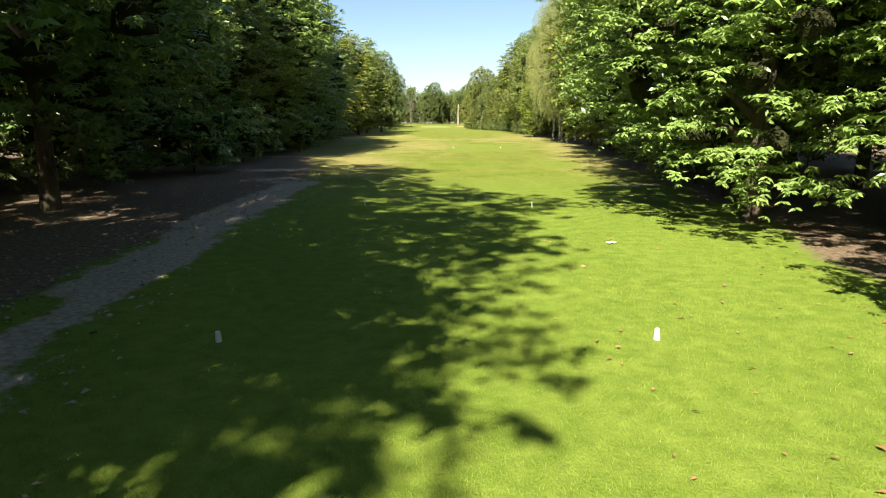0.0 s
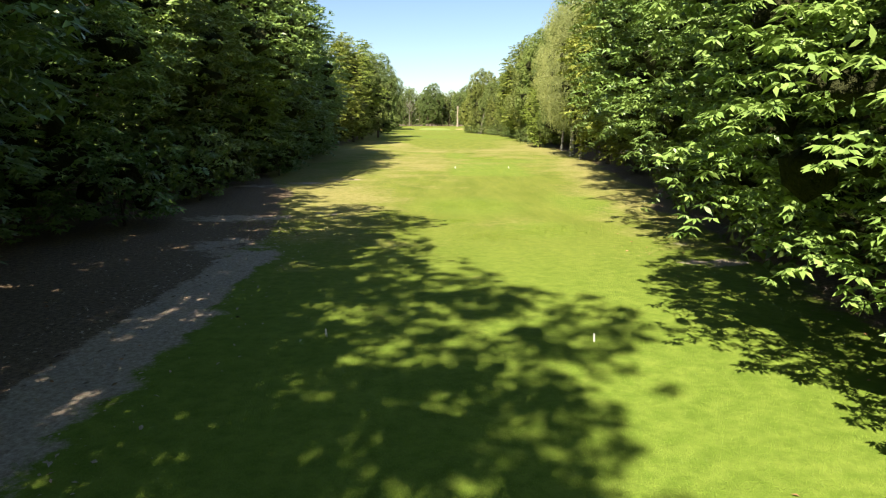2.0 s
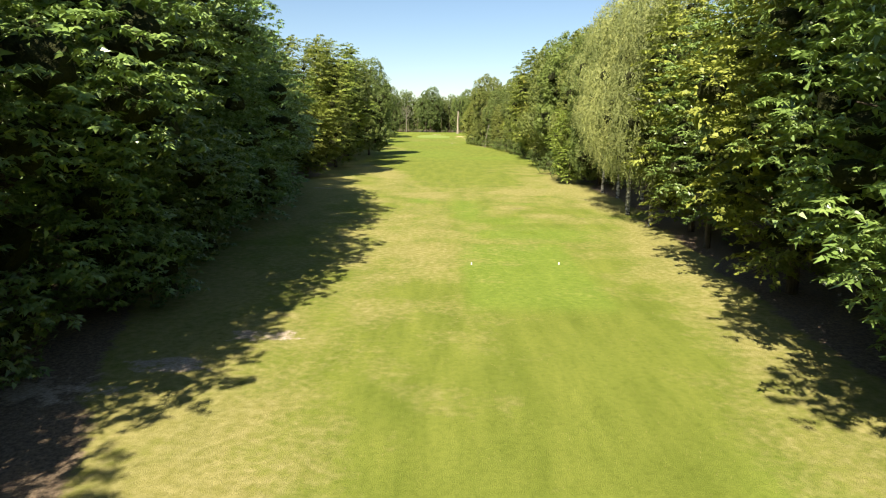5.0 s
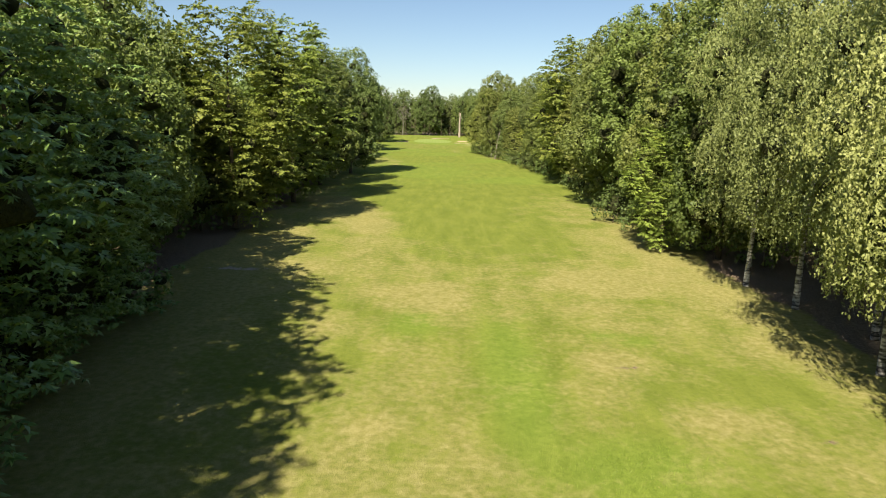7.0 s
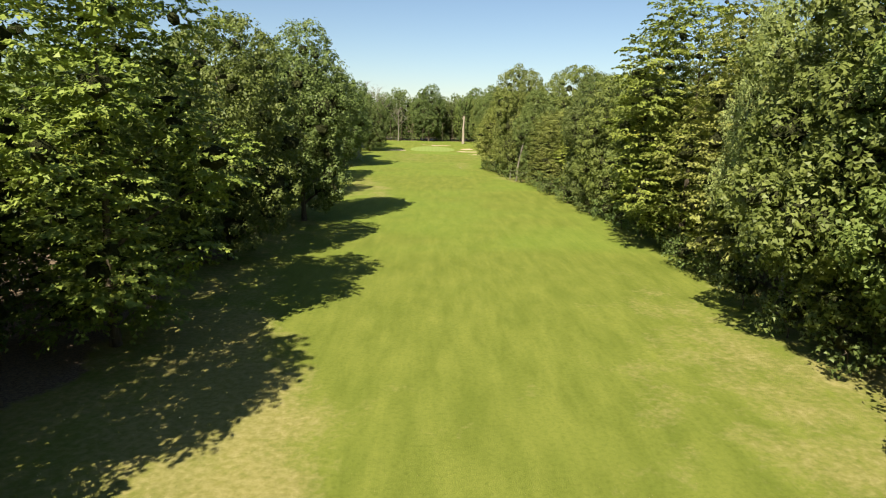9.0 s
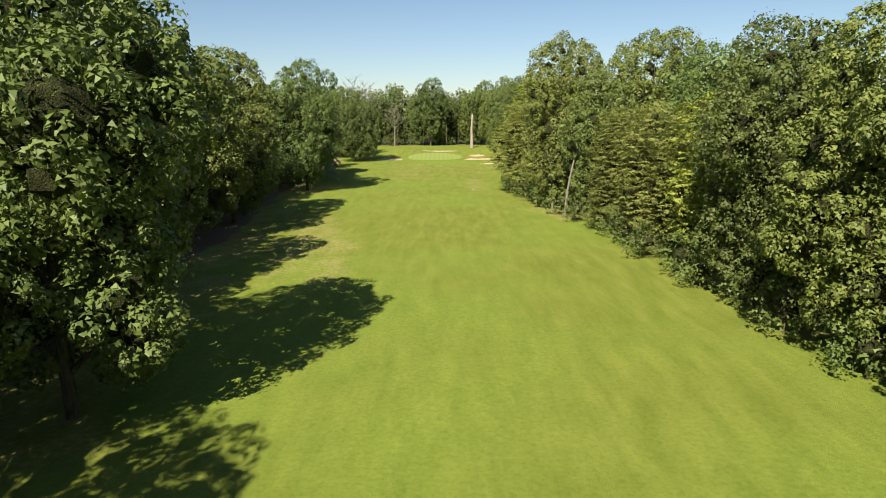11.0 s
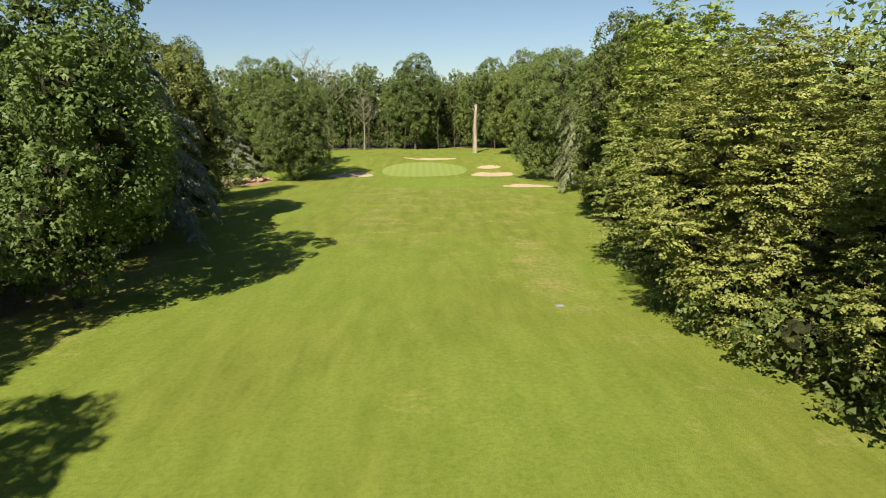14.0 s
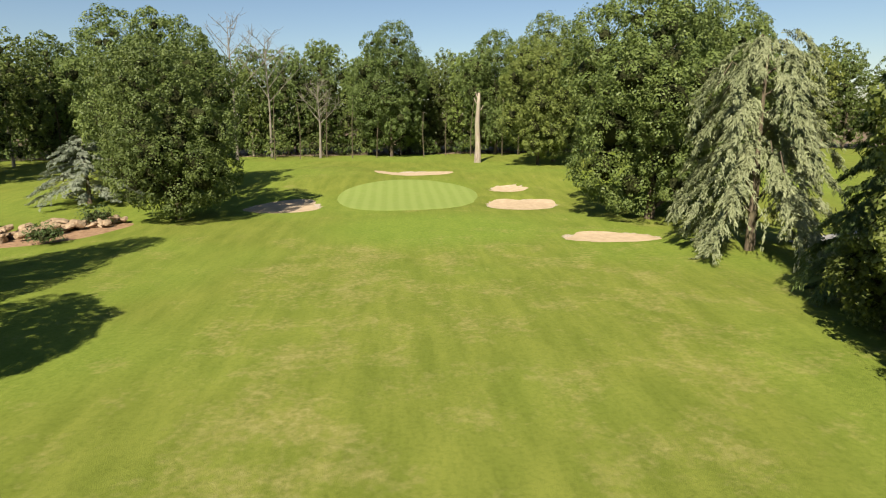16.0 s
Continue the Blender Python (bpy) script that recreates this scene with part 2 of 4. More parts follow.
def crown_lobes(g, h, base, radius, count, top=1.0, lobe=0.36, low=0.5):
    """Centres and radii of the leaf masses of a crown between the heights base and h."""
    mid, half = (base + h) / 2, (h - base) / 2
    out = []
    for i in range(count):
        z = -0.95 + 1.9 * (i + 0.5) / count
        a = i * 2.399963 + g.uniform(-0.6, 0.6)
        ring = math.sqrt(max(0.04 if z > 0 else low * low, 1 - abs(z) ** (3.4 if z > 0 else 2.6)))
        if z > 0:
            ring *= 1 - (1 - top) * z
        lr = radius * lobe * g.uniform(0.62, 1.38)
        if top < 0.3:
            ring = 0.16 + 0.84 * (1 - (z + 0.95) / 1.9) ** 0.85
            lr *= 0.45 + 0.65 * ring
        f = max(0.25, g.uniform(0.74, 1.14) - lr / radius)
        out.append((math.cos(a) * ring * radius * f, math.sin(a) * ring * radius * f, mid + z * (half - lr * 0.75), lr))
    out.append((0, 0, mid + half * 0.5, radius * lobe * 1.15))
    out.append((0, 0, mid, radius * lobe * 1.3))
    return np.array(out)


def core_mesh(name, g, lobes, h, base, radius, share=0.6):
    """One lumpy body deep inside a crown; its near-black colour stands in for shade."""
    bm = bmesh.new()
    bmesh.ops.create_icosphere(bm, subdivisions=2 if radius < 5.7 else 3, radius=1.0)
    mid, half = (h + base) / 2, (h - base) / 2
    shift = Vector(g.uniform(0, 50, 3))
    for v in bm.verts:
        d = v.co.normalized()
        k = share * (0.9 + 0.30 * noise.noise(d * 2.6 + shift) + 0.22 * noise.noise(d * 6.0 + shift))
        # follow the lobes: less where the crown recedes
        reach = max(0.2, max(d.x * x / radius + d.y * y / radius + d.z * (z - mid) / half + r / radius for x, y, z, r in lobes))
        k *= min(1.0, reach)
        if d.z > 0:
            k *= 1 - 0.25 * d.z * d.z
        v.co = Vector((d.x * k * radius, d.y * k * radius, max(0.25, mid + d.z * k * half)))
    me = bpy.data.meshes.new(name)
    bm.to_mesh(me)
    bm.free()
    me.materials.append(CROWN_SHADE)
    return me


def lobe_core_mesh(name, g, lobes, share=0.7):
    """A ragged dark lump inside each leaf mass, as one mesh; its colour paints shaded gaps."""
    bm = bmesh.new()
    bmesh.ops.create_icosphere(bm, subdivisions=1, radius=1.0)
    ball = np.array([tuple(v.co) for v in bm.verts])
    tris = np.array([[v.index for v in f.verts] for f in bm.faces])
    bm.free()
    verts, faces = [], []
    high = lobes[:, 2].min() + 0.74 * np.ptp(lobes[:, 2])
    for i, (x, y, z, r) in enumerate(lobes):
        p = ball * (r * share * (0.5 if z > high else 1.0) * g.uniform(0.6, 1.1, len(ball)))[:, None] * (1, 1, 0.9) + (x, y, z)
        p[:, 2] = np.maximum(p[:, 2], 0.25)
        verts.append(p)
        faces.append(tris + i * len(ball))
    return mesh_of(name, np.concatenate(verts), np.concatenate(faces), CROWN_SHADE)


def spray_places(g, lobes, count):
    """Evenly spread places on the outside of the lobes, with the way out and the lobe's size."""
    area = lobes[:, 3] ** 2
    m = count * 5
    li = g.choice(len(lobes), m, p=area / area.sum())
    d = unit(g.normal(size=(m, 3)) + (0, 0, 0.15))
    rad = lobes[li, 3]
    sc = lobes[li, :3] + d * (rad * g.uniform(0.86, 1.04, m))[:, None] * (1, 1, 0.9)
    dist = np.linalg.norm(sc[:, None, :] - lobes[None, :, :3], axis=2) / lobes[None, :, 3]
    dist[np.arange(m), li] = 9.0
    ok = (dist.min(axis=1) > 0.80) & (sc[:, 2] > 0.4)
    sc, d, rad = sc[ok], d[ok], rad[ok]
    gap = 0.60 * math.sqrt(4 * math.pi * area.sum() * 0.55 / count)
    keep = []
    for i in range(len(sc)):
        if len(keep) >= count:
            break
        if not keep or ((sc[keep] - sc[i]) ** 2).sum(axis=1).min() > gap * gap:
            keep.append(i)
    return sc[keep], d[keep], rad[keep]


def crown_mesh(name, g, lobes, count, size, material, style="clump", per=84, aspect=0.85, puff=0.82, droop=0.25, rosette=0, simple=True, under=36):
    """A crown of small leaves: rounded clumps, flat outward sprays or hanging strands on uneven lobes, with dark gaps between."""
    sc, d, rad = spray_places(g, lobes, max(30, count // per))
    n = len(sc)
    up = np.array((0.0, 0.0, 1.0))
    if style == "clump":
        nrm = unit(d * (1, 1, 0.8) + up * 0.45)
        ball = puff * (0.38 + 0.19 * rad) * g.uniform(0.6, 1.35, n)
        e = unit(g.normal(size=(n, per, 3)) + 0.42 * nrm[:, None, :])
        stray = g.uniform(0, 1, (n, per)) < 0.14
        off = e * (ball[:, None] * np.where(stray, g.uniform(1.0, 1.5, (n, per)), g.uniform(0.74, 1.06, (n, per))))[:, :, None]
        off -= nrm[:, None, :] * ((off * nrm[:, None, :]).sum(axis=2) * 0.22)[:, :, None]
        c = (sc[:, None, :] + off).reshape(-1, 3)
        e = e.reshape(-1, 3)
        nr = unit(e * 0.9 + g.normal(size=e.shape) * 0.24 + (0, 0, 0.3))
        ax = unit(np.cross(nr, g.normal(size=e.shape)) + 0.3 * e + (0, 0, -0.2))
    elif style == "spray":
        out = unit(d * (1, 1, 0.25) + (0, 0, 0.06))
        side = unit(np.cross(out, up))
        lift = np.cross(side, out)
        long = puff * (0.42 + 0.20 * rad) * g.uniform(0.6, 1.4, n)
        u = g.uniform(-0.7, 1.0, (n, per))
        w = g.normal(size=(n, per)) * 0.34 * np.sqrt(np.maximum(0.05, 1.05 - u))
        q = (u * long[:, None])[:, :, None] * out[:, None, :] + (w * long[:, None])[:, :, None] * side[:, None, :]
        q += (g.normal(size=(n, per)) * 0.05 * long[:, None])[:, :, None] * lift[:, None, :]
        q[:, :, 2] -= droop * long[:, None] * (np.maximum(u, 0) ** 2 + 0.6 * w * w)
        c = (sc[:, None, :] + q).reshape(-1, 3)
        o = np.repeat(out, per, axis=0)
        sd = np.repeat(side, per, axis=0) * np.sign(w).reshape(-1, 1)
        nr = unit(np.repeat(lift, per, axis=0) * 0.8 + 0.30 * o + g.normal(size=c.shape) * 0.24)
        ax = unit(o + 0.8 * sd + g.normal(size=c.shape) * 0.4 + (0, 0, -0.25))
    else:
        # strands that hang from the ends of arching twigs
        strand = max(1, per // 11)
        root = np.repeat(g.normal(size=(n, strand, 3)) * (puff * 0.30, puff * 0.30, 0.18), -(-per // strand), axis=1)[:, :per]
        fall = g.uniform(0, 1, (n, per)) * (puff * g.uniform(0.7, 2.0, n))[:, None]
        q = root + g.normal(size=(n, per, 3)) * 0.05
        q[:, :, 2] -= fall
        q[:, :, :2] += d[:, None, :2] * 0.22 * np.sqrt(fall)[:, :, None]
        c = (sc[:, None, :] + q).reshape(-1, 3)
        o = np.repeat(d, per, axis=0)
        nr = unit(0.8 * o + g.normal(size=c.shape) * 0.45 + (0, 0, 0.35))
        ax = unit(g.normal(size=c.shape) * 0.5 + (0, 0, -1.0))
    ok = c[:, 2] > 0.25
    c, nr, ax = c[ok], nr[ok], ax[ok]
    if rosette:
        m = len(c) * rosette
        ang = np.tile(np.arange(rosette) * 2 * math.pi / rosette, len(c)) + np.repeat(g.uniform(0, 6.28, len(c)), rosette)
        tip = np.repeat(ax * (1, 1, 0.3), rosette, axis=0)
        c, nr = np.repeat(c, rosette, axis=0), unit(np.repeat(nr, rosette, axis=0) + g.normal(size=(m, 3)) * 0.22)
        ax = unit(np.stack((np.cos(ang), np.sin(ang), g.uniform(-0.75, 0.0, m)), axis=1) + 0.45 * tip)
    sz = size * g.uniform(0.6, 1.25, len(c))
    if rosette:
        c = c + ax * sz[:, None] * 0.55
    v = leaves(c, ax, nr, sz, aspect, simple)
    # shaded leaves deeper in
    fi = np.repeat(np.arange(len(lobes)), int(under))
    m = len(fi)
    if m:
        fd = unit(g.normal(size=(m, 3)))
        fc = lobes[fi, :3] + fd * (lobes[fi, 3] * g.uniform(0.62, 0.92, m))[:, None]
        fc[:, 2] = np.maximum(fc[:, 2], 0.35)
        v = np.concatenate((v, leaves(fc, g.normal(size=(m, 3)), unit(fd + 0.5 * g.normal(size=(m, 3))), size * 1.2 * g.uniform(0.7, 1.3, m), aspect, simple)))
    return quads_mesh(name, v, material)


def broad_tree(name, seed, h, base, radius, leaf, bark, count, size, lobes=24, top=0.8, lobe=0.36, limbs=6, trunk_r=0.24, extra=(), core=0.55, low=0.5, lobe_core=True, **crown):
    """One broad-leaved tree at the origin: a trunk, its limbs and a crown."""
    g = np.random.default_rng(seed)
    tree = new(name)
    lean = g.uniform(-0.5, 0.5, 2)
    n = 7
    pts = [(lean[0] * (i / (n - 1)) ** 2 + g.uniform(-0.08, 0.08) * (i > 0), lean[1] * (i / (n - 1)) ** 2 + g.uniform(-0.08, 0.08) * (i > 0), -0.15 + (h * 0.82 + 0.15) * i / (n - 1)) for i in range(n)]
    v, f = tube(pts, [trunk_r * (1.25 if i == 0 else 1.0) * (1 - 0.86 * i / (n - 1)) for i in range(n)], 10, 0.25)
    child("trunk", mesh_of("trunk", v, f, bark, True), tree)
    lb = crown_lobes(g, h, base, radius, lobes, top, lobe, low)
    if len(extra):
        lb = np.concatenate((np.array(extra, float), lb))
    low = sorted(range(len(lb) - 2), key=lambda i: lb[i, 2] + 0.01 * i)
    for i in low[1 :: max(1, len(low) // max(limbs, 1))][:limbs]:
        end = lb[i, :3]
        z0 = max(base * 0.5 + 0.6, end[2] - np.hypot(end[0], end[1]) * 0.55)
        q = min(z0 / (h * 0.82), 0.95)
        s = np.array((lean[0] * q * q, lean[1] * q * q, z0))
        p = [s + (end - s) * k + np.array((0, 0, 0.5 * math.sin(k * 3.1))) * 0.8 + g.uniform(-0.12, 0.12, 3) * (k > 0) for k in (0, 0.25, 0.5, 0.75, 1.05)]
        r0 = trunk_r * (1 - 0.8 * q) * 0.55 + 0.02
        v, f = tube(p, [r0, r0 * 0.8, r0 * 0.6, r0 * 0.42, r0 * 0.15], 6)
        child("limb", mesh_of("limb", v, f, bark, True), tree)
    child("crown", crown_mesh("crown", g, lb, count, size, leaf, **crown), tree)
    # dark filler body: shade inside the crown is put into its colour
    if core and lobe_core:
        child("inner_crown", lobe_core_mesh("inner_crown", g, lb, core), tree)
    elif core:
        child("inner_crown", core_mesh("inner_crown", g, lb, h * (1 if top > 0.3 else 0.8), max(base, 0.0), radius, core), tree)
    return tree


def conifer(name, seed, h, base, radius, leaf, bark, branches, per, size, sag=0.45, power=0.9, aspect=0.18, rise=0.25, trunk_r=0.3):
    """A conifer: straight trunk and tiers of arching branches hung with needle sprays."""
    g = np.random.default_rng(seed)
    tree = new(name)
    v, f = tube([(0, 0, -0.15), (0.03, 0, h * 0.3), (-0.04, 0.03, h * 0.65), (0, 0, h)], [trunk_r * 1.2, trunk_r * 0.8, trunk_r * 0.45, 0.03], 10, 0.2)
    child("trunk", mesh_of("trunk", v, f, bark, True), tree)
    quads = []
    for i in range(branches):
        q = (i + g.uniform(0, 0.8)) / branches
        z = base + (h - base) * q
        reach = radius * max(0.04, (1 - q)) ** power * g.uniform(0.55, 1.15)
        a = i * 2.399963 + g.uniform(-0.3, 0.3)
        way = np.array((math.cos(a), math.sin(a), 0))
        side = np.cross(way, (0, 0, 1))
        subs = max(4, int(per / 40 * (0.35 + 0.65 * reach / radius)))
        m = 40
        t = np.sqrt(g.uniform(0.03, 1.0, subs))
        arch = rise * reach * np.sin(t * math.pi * 0.7) - sag * reach * t ** 2.2
        b = way * (t * reach)[:, None] + np.stack((np.zeros(subs), np.zeros(subs), z + arch), axis=1)
        dr = unit(way * 0.7 + side * (np.where(np.arange(subs) % 2, 1, -1) * g.uniform(0.15, 1.0, subs))[:, None] + g.normal(size=(subs, 3)) * 0.15 + (0, 0, -0.12))
        long = (0.24 * reach + 0.35) * (1.2 - 0.7 * t) * g.uniform(0.6, 1.25, subs)
        q2 = np.tile(np.linspace(0.02, 1.0, m), (subs, 1))
        c = b[:, None, :] + dr[:, None, :] * (long[:, None] * q2)[:, :, None] + g.normal(size=(subs, m, 3)) * 0.07
        c[:, :, 2] -= 0.55 * long[:, None] * q2 ** 1.8 * (0.4 + sag)
        c = c.reshape(-1, 3)
        k = len(c)
        drop = np.zeros((k, 3))
        drop[:, 2] = -(0.2 + 0.9 * q2.ravel())
        ax = unit(np.repeat(dr, m, axis=0) + drop + g.normal(size=(k, 3)) * 0.42)
        nr = unit(g.normal(size=(k, 3)) * 0.45 + (0, 0, 1) + 0.4 * way)
        quads.append(leaves(c, ax, nr, size * g.uniform(0.6, 1.3, k), aspect, True))
        if i % 4 == 0 and reach > 1.2:
            p = [(0, 0, z), tuple(way * reach * 0.5 + np.array((0, 0, z + rise * reach * 0.85))), tuple(way * reach * 0.9 + np.array((0, 0, z + rise * reach * 0.6 - sag * reach * 0.75)))]
            v, f = tube(p, [0.07, 0.05, 0.015], 5)
            child("limb", mesh_of("limb", v, f, bark, True), tree)
    v = np.concatenate(quads)
    v[:, :, 2] = np.maximum(v[:, :, 2], 0.06)
    child("crown", quads_mesh("crown", v, leaf), tree)
    return tree


# ---------------------------------------------------------------- the lie of the land
def lattice(ix, iy, s):
    q = np.sin(ix * 127.1 + iy * 311.7 + s * 74.7) * 43758.5453
    return q - np.floor(q)


def cloud(x, y, scale, s=0, octaves=3):
    """Smooth random values, 0 to 1, over the plan."""
    out, amp, total = 0.0, 1.0, 0.0
    for o in range(octaves):
        u, v = x / scale, y / scale
        iu, iv = np.floor(u), np.floor(v)
        fu, fv = u - iu, v - iv
        fu, fv = fu * fu * (3 - 2 * fu), fv * fv * (3 - 2 * fv)
        a = lattice(iu, iv, s + o) * (1 - fu) + lattice(iu + 1, iv, s + o) * fu
        b = lattice(iu, iv + 1, s + o) * (1 - fu) + lattice(iu + 1, iv + 1, s + o) * fu
        out, total, amp, scale = out + amp * (a * (1 - fv) + b * fv), total + amp, amp * 0.5, scale * 0.5
    return out / total


def step(v, lo, hi):
    q = np.clip((v - lo) / (hi - lo), 0, 1)
    return q * q * (3 - 2 * q)


def blob(x, y, cx, cy, rx, ry, turn=0.0, soft=0.35):
    """1 inside an ellipse, falling to 0 outside it."""
    a = radians(turn)
    dx, dy = x - cx, y - cy
    u, v = dx * math.cos(a) + dy * math.sin(a), -dx * math.sin(a) + dy * math.cos(a)
    return 1 - step(np.sqrt((u / rx) ** 2 + (v / ry) ** 2), 1 - soft, 1 + soft)


# bunkers: centre, half sizes, turn, depth
BUNKERS = [(8.4, 322.6, 4.2, 4.2, 8, 0.4), (8.8, 333.2, 2.5, 2.4, 15, 0.3), (-2.5, 349.0, 5.8, 3.2, 0, 0.35), (-17.2, 323.6, 4.4, 4.4, 25, 0.35), (11.8, 303.7, 4.3, 2.0, -6, 0.22)]


def height(x, y):
    """The height of the turf, in metres."""
    x, y = np.asarray(x, float), np.asarray(y, float)
    near = step(y, 25, 60)
    z = 0.35 * (cloud(x, y, 34, 3, 2) - 0.5) * near * (1 - step(np.abs(x), 60, 120))
    z = z + 1.0 * step(y, 322, 350) + 0.5 * step(y, 350, 372)
    z = z + 0.75 * blob(x, y, 16, 345, 8, 10, 0, 0.6) + 0.65 * blob(x, y, -16, 345, 8, 12, 0, 0.6)
    z = z + 0.05 * (cloud(x, y, 6, 5, 2) - 0.5)
    for cx, cy, rx, ry, turn, deep in BUNKERS:
        z = z - deep * blob(x, y, cx, cy, rx, ry, turn, 0.28) + 0.18 * deep * blob(x, y, cx, cy, rx * 1.35, ry * 1.35, turn, 0.25)
    return z


# where turf gives way to woodland floor, left and right, along the hole
LEFT_Y, LEFT_X = [-60, 0, 8, 16, 26, 30, 40, 50, 60, 75, 100, 130, 165, 200, 235, 258, 285, 300, 420], [-6, -5.2, -5.3, -5.5, -5.6, -6.2, -8.2, -12.0, -14.5, -16, -17, -18, -20, -23, -26, -27, -36, -60, -60]
RIGHT_Y, RIGHT_X = [-60, 6, 12, 20, 30, 40, 50, 62, 76, 86, 98, 112, 132, 150, 175, 205, 220, 240, 252, 262, 275, 290, 296, 420], [6.6, 6.8, 7.2, 8.2, 9.2, 10.6, 12.2, 14, 15.5, 16.4, 17.0, 18.0, 20, 22, 21, 18.5, 15.5, 13.5, 13.0, 14.5, 17, 22, 45, 60]


def covers(x, y):
    """How far the ground is woodland floor, dry grass, trodden sand, lush grass."""
    wob = (cloud(x, y, 5, 11) - 0.5) * 3.0
    lx, rx = np.interp(y, LEFT_Y, LEFT_X), np.interp(y, RIGHT_Y, RIGHT_X)
    dirt = np.maximum(step(lx - x + wob, -0.8, 1.6), step(x - rx + wob, -0.8, 1.6))
    far = step(y, 376, 388)
    dirt = np.maximum(dirt, far)
    for cx, cy, rx_, ry_ in ((6.1, 82.9, 0.45, 0.3), (10.7, 77.5, 0.5, 0.4)):
        dirt = np.maximum(dirt, 0.6 * blob(x, y, cx, cy, rx_, ry_, 0, 0.5))
    # glades behind the first rows of trees
    dirt = dirt * (1 - step(np.abs(x), 44, 56) * (1 - far))
    margin = np.maximum(1 - step(x - lx, 1.5, 8.5), 1 - step(rx - x, 0.5, 5.5))
    mid = step(y, 26, 44) * (1 - step(y, 112, 150))
    dry = 0.64 * margin * step(y, 12, 30) * (1 - 0.45 * step(y, 250, 290)) + mid * (0.10 + 1.05 * (cloud(x, y, 13, 21) - 0.42))
    dry = dry + 0.20 * mid * blob(x, y, -4.5, 62, 5, 26, 0, 0.7) + 0.24 * blob(x, y, -3.5, 80, 7, 24, 0, 0.7) + 0.25 * blob(x, y, 9, 88, 7, 12, 0, 0.7)
    dry = dry + (0.5 * (cloud(x, y * 0.35, 9, 31) - 0.45)) * step(y, 120, 150) + 0.35 * blob(x, y, 4.5, 252, 2.6, 10, 0, 0.7) + 0.26 * step(y, 225, 270) * (1 - 0.5 * step(y, 296, 318))
    dry = dry + 0.8 * blob(x, y, -13.0, 198, 3.6, 18, 8, 0.6) + 0.85 * blob(x, y, -9.6, 121, 3.0, 12, 15, 0.6) + 0.3 * blob(x, y, 13.0, 118, 3.0, 20, 0, 0.6) + 0.7 * blob(x, y, 12.0, 218, 2.2, 6, 15, 0.6)
    for cx, cy, r in ((7.4, 78.7, 1.3), (10.0, 77.0, 2.0), (2.5, 30.7, 1.6), (5.5, 83.5, 1.4), (-1.8, 93, 2.2), (9, 96, 3)):
        dry = dry + 0.55 * blob(x, y, cx, cy, r, r, 0, 0.6)
    lush = (1 - step(y, 14, 36)) * 0.95 * (1 - step(np.abs(x), 14, 24))
    lush = np.maximum(lush, 0.6 * step(x, 0.0, 1.0) * (1 - step(x, 6.2, 7.4)) * step(y, 52.0, 54.0) * (1 - step(y, 65.5, 67.5)))
    for cx, cy, rx_, ry_ in ((1.2, 36.0, 2.4, 3.2), (3.6, 29.3, 1.6, 2.2), (4.2, 75.6, 2.4, 1.8), (5.5, 70, 4.5, 3.0), (1.6, 82, 1.3, 7), (-2.4, 88, 1.2, 2.0), (7.4, 85.9, 0.8, 0.5), (6.0, 86.5, 0.7, 0.5), (3.0, 89.2, 0.5, 0.4), (0.4, 31.4, 0.6, 0.6), (6.8, 37, 1.6, 4)):
        lush = np.maximum(lush, 0.55 * blob(x, y, cx, cy, rx_, ry_, 0, 0.6))
    lush = np.maximum(lush, 0.45 * step(y, 125, 150) * step(cloud(x, y, 12, 41), 0.4, 0.75))
    lush = np.maximum(lush, 0.7 * blob(x, y, -1.5, 309, 10, 8, 0, 0.5))
    dry = dry * (1 - 0.75 * lush)
    # rough meadow beyond the belts of trees
    dry = dry * (1 - 0.75 * step(np.abs(x), 32, 48))
    # a trodden sandy path beside the tee, worn patches further on
    px = np.interp(y, [-20, 2, 7.5, 10.6, 14.3, 18, 25.4], [-4.0, -4.2, -4.85, -5.25, -5.6, -5.7, -5.9])
    wide = np.interp(y, [-20, 4, 10, 19, 24, 27.5], [0.55, 0.5, 0.5, 0.85, 0.5, 0.0])
    sand = (1 - step(np.abs(x - px - 0.35 * (cloud(x, y, 3, 51) - 0.5)), wide * 0.75, wide * 1.35 + 0.05)) * step(28.0 - y, 0, 1.5)
    for cx, cy, rx_, ry_ in ((-7.2, 26.4, 1.2, 1.6), (-5.7, 25.0, 0.9, 1.3), (-7.0, 49.6, 1.6, 0.7), (-9.2, 47.0, 1.8, 0.7), (-11.8, 45.0, 2.6, 0.8), (7.6, 24.0, 1.1, 0.7), (-8.5, 32, 2.6, 1.2), (-5.1, 33.6, 0.6, 0.6), (-13.8, 97.6, 2.2, 0.6), (7.9, 26.6, 0.7, 0.5)):
        sand = np.maximum(sand, 0.68 * blob(x, y, cx, cy, rx_, ry_, 0, 0.9))
    for cx, cy, rx, ry, turn, deep in BUNKERS:
        sand = np.maximum(sand, blob(x, y, cx, cy, rx * 0.9, ry * 0.9, turn, 0.1))
    return np.clip(np.stack((dirt, dry, sand, lush), axis=-1), 0, 1)


def grid_axis(fine_lo, fine_hi, d, far_lo, far_hi):
    mid = np.arange(fine_lo, fine_hi + d * 0.5, d)
    grow = d * np.cumsum(1.22 ** np.arange(1, 46))
    lo, hi = fine_lo - grow, fine_hi + grow
    return np.concatenate((lo[lo > far_lo][::-1], mid, hi[hi < far_hi]))


